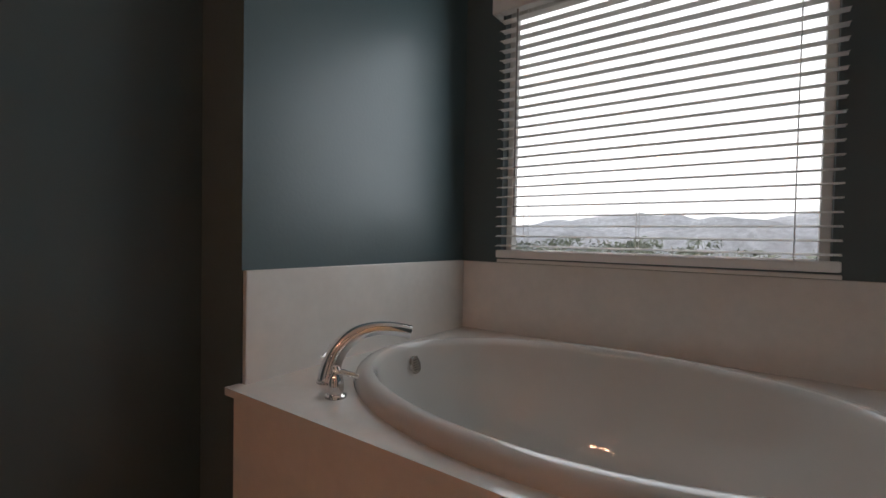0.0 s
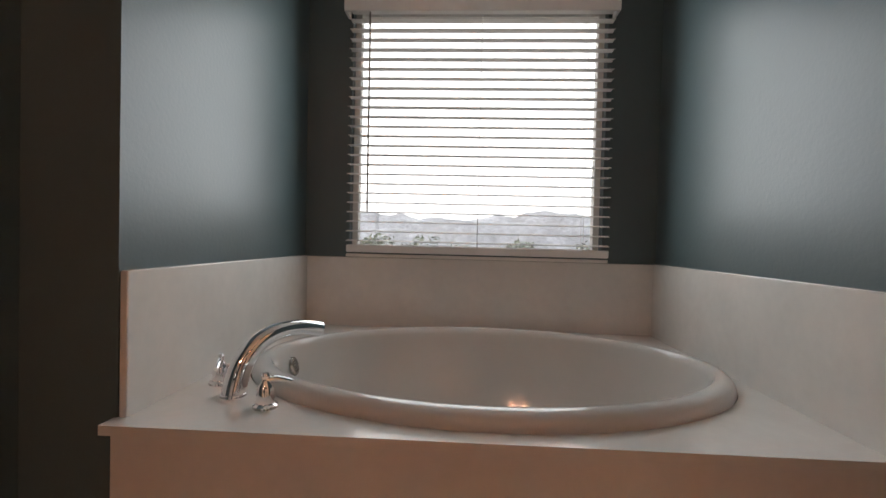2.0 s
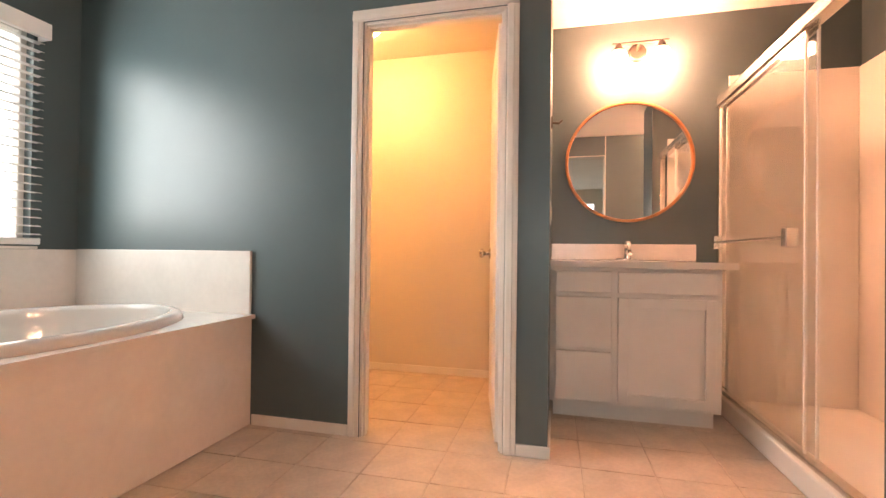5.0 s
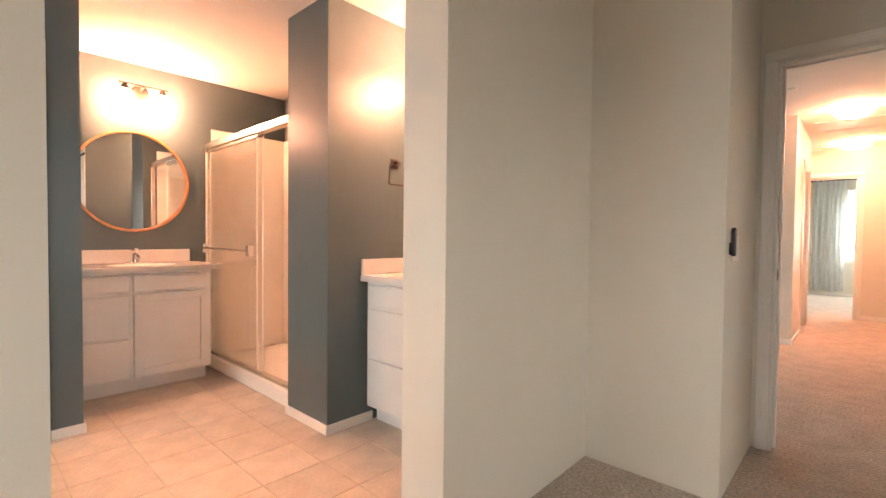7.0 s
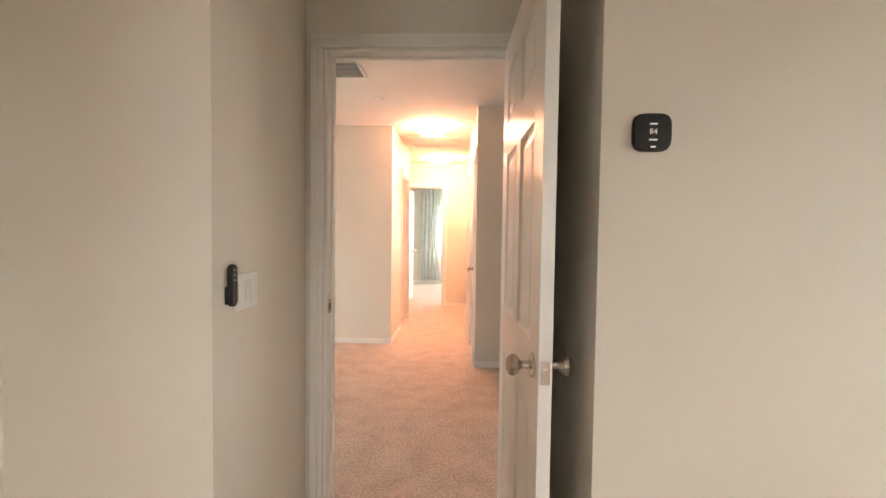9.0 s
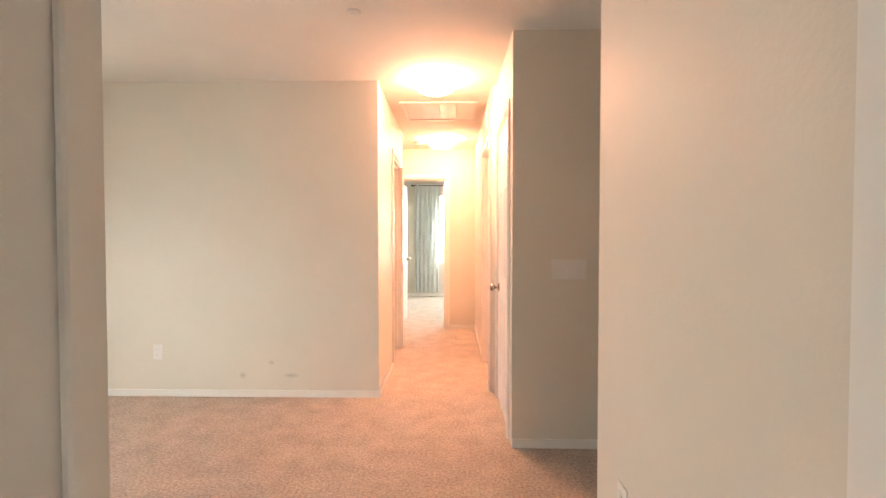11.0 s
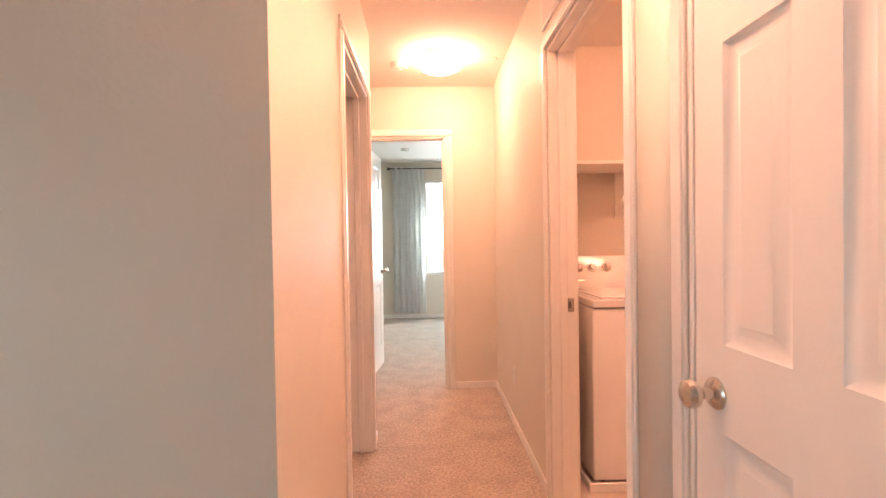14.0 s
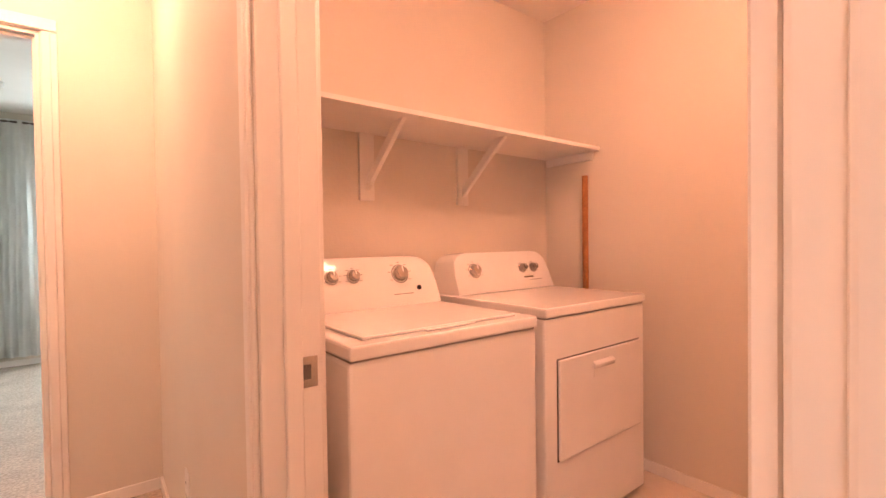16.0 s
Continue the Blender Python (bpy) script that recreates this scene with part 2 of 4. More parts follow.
def prism(outline, lo, hi, axis="x", bevel=0.0):
    """Extrudes a 2D outline along an axis: x takes (y, z), y takes (x, z), z takes (x, y)."""
    bm = bmesh.new()
    put = {"x": lambda a, b, c: (c, a, b), "y": lambda a, b, c: (a, c, b), "z": lambda a, b, c: (a, b, c)}[axis]
    a = [bm.verts.new(put(u, v, lo)) for u, v in outline]
    b = [bm.verts.new(put(u, v, hi)) for u, v in outline]
    n = len(outline)
    bm.faces.new(a)
    bm.faces.new(b[::-1])
    for i in range(n):
        bm.faces.new((a[i], b[i], b[(i + 1) % n], a[(i + 1) % n]))
    bmesh.ops.recalc_face_normals(bm, faces=bm.faces)
    if bevel:
        bmesh.ops.bevel(bm, geom=list(bm.edges), offset=bevel, segments=2, affect="EDGES", profile=0.5)
    return bm


def mesh_of(name, bm, smooth=True):
    me = bpy.data.meshes.new(name)
    bm.normal_update()
    if smooth:
        for f in bm.faces:
            f.smooth = max(abs(c) for c in f.normal) < 0.9999
        for e in bm.edges:
            if len(e.link_faces) == 2 and e.calc_face_angle(0) > radians(32):
                e.smooth = False
    bm.to_mesh(me)
    bm.free()
    return me


def chain(ob):
    m = ob.matrix_basis.copy()
    if ob.parent:
        m = chain(ob.parent) @ ob.matrix_parent_inverse @ m
    return m


def part(name, bm, mat, parent, label="", local=False):
    """One mesh under a thing or a part; built in world places unless local."""
    me = mesh_of(name, bm)
    me.materials.append(mat)
    ob = new(name, me)
    ob.parent = parent
    if not local:
        ob.matrix_parent_inverse = chain(parent).inverted()
    if label:
        tagged(ob, label)
    return ob


def thing(name, m, label, category, group=""):
    ob = new(name)
    ob.empty_display_size = 0.05
    ob.matrix_basis = m
    return tagged(ob, label, category, group)


def structure(name, bm, mat, label="", category=""):
    me = mesh_of(name, bm)
    me.materials.append(mat)
    return tagged(new(name, me), label, category or name.rstrip("_0123456789"), kind="structure")


def wall(name, mat, label, *specs):
    return structure(name, boxes(*specs), mat, label, "wall")


# ---- large structure ----
H = 2.45
# bathroom
wall("wall_window", M_BLUE, "slate blue painted wall behind the bathtub", (-2.74, -2.40, -3.46, -3.34, 0, H), (-1.19, -0.724, -3.46, -3.34, 0, H),
     (-2.40, -1.19, -3.46, -3.34, 0, 0.95), (-2.40, -1.19, -3.46, -3.34, 2.13, H))
wall("wall_toilet_room", M_BLUE, "slate blue painted wall with a doorway", (-2.728, -2.652, -3.34, -1.502, 0, H), (-2.728, -2.652, -0.786, -0.585, 0, H),
     (-2.728, -2.652, -1.502, -0.786, 2.08, H))
wall("wall_toilet_room_inside", M_CREAM, "warm white wall skin inside the toilet room", (-2.74, -2.728, -2.30, -1.502, 0, H), (-2.74, -2.728, -0.786, -0.712, 0, H),
     (-2.74, -2.728, -1.502, -0.786, 2.08, H))
wall("wall_nook_side", M_BLUE, "slate blue painted side wall of the vanity nook", (-3.69, -2.728, -0.70, -0.585, 0, H))
wall("wall_toilet_room_side", M_CREAM, "warm white painted side wall", (-3.90, -2.728, -0.712, -0.70, 0, H))
wall("wall_toilet_room_back", M_CREAM, "warm white painted back wall of the toilet room", (-4.02, -3.90, -2.42, -0.585, 0, H))
wall("wall_toilet_room_far", M_CREAM, "warm white painted wall", (-3.90, -2.728, -2.42, -2.30, 0, H))
wall("wall_vanity", M_BLUE, "slate blue painted wall behind the vanity", (-3.81, -3.69, -0.585, 1.29, 0, H))
wall("wall_bath_north", M_BLUE, "slate blue painted back wall of the bathroom", (-3.69, -0.49, 1.17, 1.29, 0, H))
wall("wall_column", M_BLUE, "slate blue painted wing wall beside the shower", (-2.09, -1.65, 0.345, 1.17, 0, H))
wall("wall_tub_end", M_BLUE, "slate blue painted wall at the end of the bathtub", (-0.972, -0.724, -3.34, -2.15, 0, H))
wall("wall_entry", M_CREAM, "warm white thick wall with a wide opening", (-0.723, -0.49, -4.12, -0.955, 0, H), (-0.688, -0.49, 0.05, 1.17, 0, H),
     (-0.688, -0.49, -0.955, 0.05, 2.19, H), (-0.735, -0.723, -0.967, -0.955, 0, H), (-0.70, -0.688, 0.05, 0.062, 0, H),
     (-0.70, -0.688, -0.955, 0.05, 2.19, 2.202))
wall("wall_entry_bath_side", M_BLUE, "slate blue painted wall around the opening", (-0.735, -0.723, -2.15, -0.967, 0, H), (-0.70, -0.688, 0.062, 1.17, 0, H),
     (-0.70, -0.688, -0.955, 0.05, 2.202, H))
# bedroom
wall("wall_niche_west", M_CREAM, "warm white painted wall beside the door recess", (-0.49, 0.11, 1.13, 1.99, 0, H))
wall("wall_door_recess", M_CREAM, "warm white painted wall with the bedroom doorway", (0.11, 0.189, 1.87, 1.99, 0, H), (0.99, 1.12, 1.87, 1.99, 0, H),
     (0.189, 0.99, 1.87, 1.99, 2.05, H))
wall("wall_thermostat", M_CREAM, "warm white painted bedroom wall", (1.12, 4.32, 1.07, 1.99, 0, H))
wall("wall_bedroom_east", M_CREAM, "warm white painted wall with a window", (4.2, 4.32, -4.12, -1.45, 0, H), (4.2, 4.32, 0.35, 1.07, 0, H),
     (4.2, 4.32, -1.45, 0.35, 0, 0.9), (4.2, 4.32, -1.45, 0.35, 2.15, H))
# the opening is an unseen addition that lets light in from the south
wall("wall_bedroom_south", M_CREAM, "warm white painted wall with a window", (-0.49, 0.9, -4.12, -4.0, 0, H), (2.9, 4.2, -4.12, -4.0, 0, H),
     (0.9, 2.9, -4.12, -4.0, 0, 0.85), (0.9, 2.9, -4.12, -4.0, 2.15, H))
# loft and hall
wall("wall_loft_east", M_CREAM, "warm white painted wall beside the bedroom doorway", (1.08, 3.0, 1.99, 3.10, 0, H))
wall("wall_switches", M_CREAM, "warm white painted wall with a row of switches", (0.922, 3.0, 4.178, 4.29, 0, H))
wall("wall_loft_end", M_CREAM, "warm white painted end wall", (3.0, 3.12, 1.99, 4.32, 0, H))
scuffs(M_SCUFF, [((-1.067, 5.0, 0.169), 0.035, 0.03), ((-0.686, 5.0, 0.170), 0.075, 0.022), ((-0.841, 5.0, 0.271), 0.03, 0.02)])
wall("wall_loft_north", M_SCUFF, "scuffed warm white painted wall", (-3.0, 0.0, 5.0, 5.12, 0, H))
wall("wall_loft_west", M_CREAM, "warm white painted wall with a window", (-3.12, -3.0, 1.99, 2.15, 0, H), (-3.12, -3.0, 3.55, 5.12, 0, H),
     (-3.12, -3.0, 2.15, 3.55, 0, 0.4), (-3.12, -3.0, 2.15, 3.55, 1.6, H))
wall("wall_loft_south", M_CREAM, "warm white painted wall", (-3.12, -0.49, 1.87, 1.99, 0, H))
wall("wall_hall_west", M_CREAM, "warm white painted hall wall with a doorway", (-0.12, 0, 5.12, 5.855, 0, H), (-0.12, 0, 6.60, 6.75, 0, H), (-0.12, 0, 5.855, 6.60, 2.035, H))
wall("wall_hall_recess", M_CREAM, "warm white painted wall beside the end door", (-0.42, -0.30, 6.63, 7.67, 0, H), (-0.30, -0.12, 6.63, 6.75, 0, H))
wall("wall_hall_east", M_CREAM, "warm white painted hall wall with two doorways", (0.922, 1.0, 4.29, 4.345, 0, H), (0.922, 1.0, 5.0, 5.06, 0, H), (0.882, 1.0, 5.163, 5.224, 0, H),
     (0.882, 1.0, 6.03, 7.67, 0, H), (0.922, 1.0, 4.345, 5.0, 2.035, H), (0.882, 1.0, 5.224, 6.03, 2.05, H))
structure("wall_hall_taper", prism([(0.922, 5.06), (0.882, 5.163), (1.0, 5.163), (1.0, 5.06)], 0, H, "z"), M_CREAM, "warm white painted slanted piece of the hall wall", "wall")
wall("wall_hall_end", M_CREAM, "warm white painted hall end wall with a doorway", (-1.32, -0.235, 7.67, 7.79, 0, H), (0.482, 3.12, 7.67, 7.79, 0, H), (-0.235, 0.482, 7.67, 7.79, 2.045, H))
wall("wall_side_room", M_CREAM, "plain wall of the room off the hall", (-1.92, -1.80, 5.12, 7.67, 0, H))
# laundry
wall("wall_laundry_back", M_CREAM, "warm white painted wall behind the washer", (1.0, 2.97, 6.93, 7.05, 0, H))
wall("wall_laundry_side", M_CREAM, "warm white painted wall beside the dryer", (2.80, 2.97, 5.02, 6.93, 0, H))
wall("wall_laundry_front", M_CREAM, "warm white painted wall", (1.0, 2.80, 5.02, 5.14, 0, H))
# far bedroom
wall("wall_far_room", M_CREAM, "pale painted wall with a window", (-1.2, 0.27, 11.15, 11.27, 0, H), (1.60, 3.12, 11.15, 11.27, 0, H),
     (0.27, 1.60, 11.15, 11.27, 0, 0.68), (0.27, 1.60, 11.15, 11.27, 2.18, H))
wall("wall_far_room_west", M_CREAM, "pale painted wall", (-1.32, -1.2, 7.79, 11.27, 0, H))
# opening for the unseen, added side window
wall("wall_far_room_east", M_CREAM, "pale painted wall with a window", (3.0, 3.12, 7.79, 8.7, 0, H), (3.0, 3.12, 10.2, 11.15, 0, H), (3.0, 3.12, 8.7, 10.2, 0, 0.7), (3.0, 3.12, 8.7, 10.2, 2.15, H))

structure("ceiling_bath", boxes((-4.02, -0.6, -3.46, 1.29, H, H + 0.1)), M_CEIL, "white lightly textured bathroom ceiling", "ceiling")
structure("ceiling_bedroom", boxes((-0.6, 4.32, -4.12, 1.99, H, H + 0.1)), M_CEIL, "white lightly textured bedroom ceiling", "ceiling")
structure("ceiling_hall", boxes((-3.12, 3.12, 1.99, 7.73, H, H + 0.1)), M_CEIL, "white lightly textured hall ceiling", "ceiling")
structure("ceiling_far_room", boxes((-1.32, 3.12, 7.73, 11.27, H, H + 0.1)), M_CEIL, "white lightly textured ceiling", "ceiling")

floor_bath = structure("floor_bath", boxes((-4.02, -0.60, -3.46, 1.29, -0.1, -0.0035)), M_GROUT, "grout bed under the beige bathroom tiles", "floor")


def carpet(name, x0, x1, y0, y1, label):
    return structure(name, boxes((x0, x1, y0, y1, -0.1, 0.0)), M_CARPET, label, "carpet")


carpet("floor_bedroom", -0.60, 4.32, -4.12, 1.93, "worn beige cut-pile bedroom carpet")
carpet("floor_hall", -3.12, 3.12, 1.93, 5.11, "worn beige cut-pile carpet on the landing")
carpet("floor_hall_2", -1.92, 0.935, 5.11, 7.73, "worn beige cut-pile hall carpet")
carpet("floor_far_room", -1.32, 3.12, 7.73, 11.27, "grey-beige cut-pile carpet")
structure("floor_laundry", boxes((0.935, 2.98, 5.02, 7.0, -0.1, 0.002)), M_VINYL, "pale vinyl laundry floor", "floor")


# skirting boards
def base(name, mat=M_TRIM, *runs):
    """runs: (axis, fixed face, from, to, side)"""
    bm = bmesh.new()
    for ax, at, a, b, s in runs:
        t = 0.012 * s
        if ax == "x":
            box(bm, at, at + t, a, b, 0.0, 0.056, 0.004, 2)
        else:
            box(bm, a, b, at, at + t, 0.0, 0.056, 0.004, 2)
    return structure(name, bm, mat, "white painted skirting board", "baseboard")


base("baseboard_bath", M_TRIM, ("x", -2.652, -2.115, -1.562, 1), ("x", -2.652, -0.726, -0.573, 1), ("y", -0.585, -3.14, -2.652, 1), ("y", 0.345, -2.105, -1.638, -1),
     ("x", -1.65, 0.333, 0.66, 1), ("x", -0.735, -2.138, -0.967, -1), ("y", -2.15, -0.972, -0.735, 1))
base("baseboard_toilet_room", M_TRIM, ("x", -3.90, -2.30, -0.712, 1), ("y", -0.712, -3.888, -2.74, -1))
base("baseboard_hall", M_TRIM, ("y", 5.0, -3.0, 0.012, -1), ("x", 0.0, 5.0, 5.795, 1), ("x", 0.882, 6.09, 7.67, -1), ("y", 7.67, 0.545, 0.870, -1), ("y", 4.178, 0.922, 3.0, -1),
     ("x", 1.08, 1.99, 3.112, -1), ("y", 3.10, 1.08, 3.0, 1), ("x", 0.0, 6.662, 6.75, 1))
base("baseboard_laundry", M_TRIM, ("x", 2.80, 5.14, 6.93, -1), ("y", 6.93, 1.0, 2.788, -1))
base("baseboard_far_room", M_TRIM, ("y", 11.15, -1.2, 3.0, -1), ("x", -1.2, 7.79, 11.138, 1))


# ---- door frames and doors ----
def casing_strip(bm, axis, face, side, a0, a1, z0, z1):
    """A moulded strip on a wall face: a flat board with a raised outer bead."""
    for d, lo, hi in ((0.011, 0.0, 1.0), (0.017, 0.08, 0.62)):
        t = d * side
        if a1 - a0 < z1 - z0:
            u0, u1, w0, w1 = a0 + (a1 - a0) * lo * 0.999, a0 + (a1 - a0) * hi, z0, z1
        else:
            u0, u1, w0, w1 = a0, a1, z0 + (z1 - z0) * lo, z0 + (z1 - z0) * hi
        if axis == "x":
            box(bm, face, face + t, u0, u1, w0, w1, 0.004, 2)
        else:
            box(bm, u0, u1, face, face + t, w0, w1, 0.004, 2)


def door_frame(name, axis, lo, hi, a0, a1, h, sides, label="white painted door casing and jamb", stop=0.5):
    """A lined opening through a wall lying between lo and hi on axis, from a0 to a1 along it."""
    bm = bmesh.new()
    w, lap = 0.057, 0.002
    for s, face in ((-1, lo), (1, hi)):
        if s in sides:
            casing_strip(bm, axis, face, s, a0 - w - lap, a0 - lap, 0, h + lap)
            casing_strip(bm, axis, face, s, a1 + lap, a1 + w + lap, 0, h + lap)
            casing_strip(bm, axis, face, s, a0 - w - lap, a1 + w + lap, h + lap, h + w + lap)
    mid = lo + (hi - lo) * stop
    for u0, u1, w0, w1 in ((a0, a0 + 0.014, 0, h), (a1 - 0.014, a1, 0, h), (a0, a1, h - 0.014, h)):
        spec = (lo, hi, u0, u1, w0, w1) if axis == "x" else (u0, u1, lo, hi, w0, w1)
        box(bm, *spec, 0.002, 1)
    for u0, u1, w0, w1 in ((a0 + 0.0135, a0 + 0.025, 0, h - 0.014), (a1 - 0.025, a1 - 0.0135, 0, h - 0.014), (a0 + 0.025, a1 - 0.025, h - 0.026, h - 0.0135)):
        spec = (mid - 0.017, mid + 0.017, u0, u1, w0, w1) if axis == "x" else (u0, u1, mid - 0.017, mid + 0.017, w0, w1)
        box(bm, *spec, 0.003, 1)
    return structure(name, bm, M_TRIM, label, "door frame")


door_frame("trim_toilet_room_door", "x", -2.74, -2.652, -1.502, -0.786, 2.08, (-1, 1), stop=0.6)
door_frame("trim_bedroom_door", "y", 1.87, 1.99, 0.189, 0.99, 2.05, (-1, 1), stop=0.62)
door_frame("trim_hall_west_door", "x", -0.12, 0.0, 5.855, 6.60, 2.035, (-1, 1))
door_frame("trim_closet_door", "x", 0.922, 1.0, 4.345, 5.0, 2.035, (-1,), stop=0.7)
door_frame("trim_laundry_door", "x", 0.882, 1.0, 5.224, 6.03, 2.05, (-1, 1))
door_frame("trim_end_door", "y", 7.67, 7.79, -0.235, 0.482, 2.045, (-1, 1), stop=0.4)


def knob_set(leaf, x, z, t, mat=M_NICKEL):
    """A round knob on each face, at x from the hinge, and the latch plate in the edge."""
    prof = [(0.0, 0.0), (0.033, 0.0), (0.033, 0.004), (0.028, 0.009), (0.013, 0.013), (0.011, 0.030), (0.016, 0.036), (0.026, 0.044), (0.029, 0.054), (0.026, 0.064), (0.015, 0.071), (0.0, 0.073)]
    for s in (1, -1):
        bm = lathe(prof, 24, pose(x, s * t / 2, z, -90 * s, 0, 0))
        part("door_knob", bm, mat, leaf, "satin nickel round door knob", local=True)


def hinge(leaf, x, z, t, s):
    bm = boxes((x - 0.004, x + 0.014, s * t / 2 - 0.001, s * (t / 2 + 0.0025), z - 0.045, z + 0.045), bevel=0.001)
    k = tube([(x - 0.006, s * (t / 2 + 0.006), z - 0.046), (x - 0.006, s * (t / 2 + 0.006), z + 0.046)], 0.006, 10)
    me = bpy.data.meshes.new("knuckle")
    k.to_mesh(me)
    k.free()
    bm.from_mesh(me)
    part("hinge", bm, M_NICKEL, leaf, "satin nickel butt hinge", local=True)


def panel_door(name, m, w, h, label, knob=True, hinge_side=1, t=0.035, hinges=True, knob_z=0.925):
    """A moulded six-panel door leaf, hinged at local x = 0, its face across local y."""
    leaf = thing(name, m, label, "door")
    st, mid = 0.105 * w / 0.76 + 0.01, 0.09
    px = [(st, w / 2 - mid / 2), (w / 2 + mid / 2, w - st)]
    pz = [(0.21, 0.80), (0.98, 1.58), (1.70, h - 0.12)]
    g = 0.0005
    for nm, x0, x1 in (("stile", 0, st), ("stile", w - st, w), ("mullion", px[0][1], px[1][0])):
        part(nm, boxes((x0, x1, -t / 2, t / 2, 0.012, h), bevel=0.0 if nm == "mullion" else 0.0015), M_DOOR, leaf, local=True)
    for a, b in px:
        zs = [0.012] + [v for q in pz for v in q] + [h]
        for z0, z1 in zip(zs[::2], zs[1::2]):
            part("rail", boxes((a - g, b + g, -t / 2 + 0.0001, t / 2 - 0.0001, z0, z1)), M_DOOR, leaf, local=True)
    for a, b in px:
        for z0, z1 in pz:
            bm = bmesh.new()
            for s in (-1, 1):
                loops = []
                for inset, d in ((0.0, t / 2 - 0.0005), (0.012, t / 2 - 0.009), (0.028, t / 2 - 0.010), (0.046, t / 2 - 0.003)):
                    loops.append([bm.verts.new((x, s * d, z)) for x, z in ((a + inset, z0 + inset), (b - inset, z0 + inset), (b - inset, z1 - inset), (a + inset, z1 - inset))])
                for p, q in zip(loops, loops[1:]):
                    for i in range(4):
                        bm.faces.new((p[i], p[(i + 1) % 4], q[(i + 1) % 4], q[i]))
                bm.faces.new(loops[-1])
            bmesh.ops.recalc_face_normals(bm, faces=bm.faces)
            part("door_panel", bm, M_DOOR, leaf, local=True)
    if knob:
        knob_set(leaf, w - 0.07, knob_z, t)
        part("latch_plate", boxes((w - 0.0005, w + 0.0015, -0.0125, 0.0125, 0.895, 0.955), bevel=0.0006), M_CHROME, leaf, "bright latch plate in the door edge", local=True)
        part("latch_bolt", boxes((w + 0.001, w + 0.009, -0.006, 0.006, 0.915, 0.937), bevel=0.002), M_CHROME, leaf, local=True)
    if hinges:
        for z in (0.25, 1.07, h - 0.2):
            hinge(leaf, 0.0, z, t, hinge_side)
    return leaf


panel_door("door_bedroom", pose(0.972, 1.868, 0, 0, 0, -88.2), 0.80, 2.03, "white six-panel bedroom door standing open", hinge_side=1)
panel_door("door_toilet_room", pose(-2.742, -0.818, 0, 0, 0, 180 + 10.5), 0.70, 2.045, "white six-panel toilet room door standing open", hinge_side=-1)
panel_door("door_closet", pose(0.943, 4.361, 0, 0, 0, 90), 0.622, 2.015, "closed white six-panel closet door", hinge_side=1, knob_z=0.875)
panel_door("door_end_room", pose(-0.212, 7.80, 0, 0, 0, 84), 0.70, 2.025, "white six-panel door standing open into the far bedroom", hinge_side=1)
panel_door("door_side_room", pose(-0.13, 6.56, 0, 0, 0, 180), 0.72, 2.015, "white six-panel door standing open off the hall", hinge_side=-1)


# ---- windows ----
def window_unit(name, axis, lo, hi, a0, a1, z0, z1, label, mid=True, f=0.045):
    """A white framed window in an opening of a wall that lies between lo and hi on axis."""
    c = (lo + hi) / 2
    w = thing(name, pose(*((c, (a0 + a1) / 2, z0) if axis == "x" else ((a0 + a1) / 2, c, z0))), label, "window")
    w["kind"] = "structure"

    def put(b0, b1, u0, u1, w0, w1):
        return (b0, b1, u0, u1, w0, w1) if axis == "x" else (u0, u1, b0, b1, w0, w1)
    bm = bmesh.new()
    for u0, u1, w0, w1 in ((a0, a0 + f, z0, z1), (a1 - f, a1, z0, z1), (a0 + f, a1 - f, z0, z0 + f), (a0 + f, a1 - f, z1 - f, z1)):
        box(bm, *put(c - 0.025, c + 0.025, u0, u1, w0, w1), 0.004, 2)
    part("window_frame", bm, M_WHITEPL, w)
    if mid:
        m = (a0 + a1) / 2
        part("mullion", boxes(put(c - 0.018, c + 0.018, m - 0.02, m + 0.02, z0 + f, z1 - f), bevel=0.003), M_WHITEPL, w)
    g = part("pane", boxes(put(c - 0.003, c + 0.003, a0 + f, a1 - f, z0 + f, z1 - f)), M_GLASS, w, "clear window glass")
    g.visible_shadow = False
    return w


window_unit("window_1", "y", -3.46, -3.37, -2.40, -1.19, 0.95, 2.13, "white framed bathroom window behind a blind", mid=False, f=0.03)
# window_2 is out of view, invented for the south light
window_unit("window_2", "y", -4.12, -4.0, 0.9, 2.9, 0.85, 2.15, "unseen white framed window added to light the bedroom from the south")
window_unit("window_6", "x", 4.2, 4.32, -1.45, 0.35, 0.9, 2.15, "white framed bedroom side window")
window_unit("window_3", "x", -3.12, -3.0, 2.15, 3.55, 0.4, 1.6, "white framed landing window")
window_unit("window_4", "y", 11.15, 11.27, 0.27, 1.60, 0.68, 2.18, "bright white framed window of the far bedroom")
# out of view, added only to bring more light into the far bedroom
window_unit("window_5", "x", 3.0, 3.12, 8.7, 10.2, 0.7, 2.15, "unseen side window added to brighten the far bedroom")


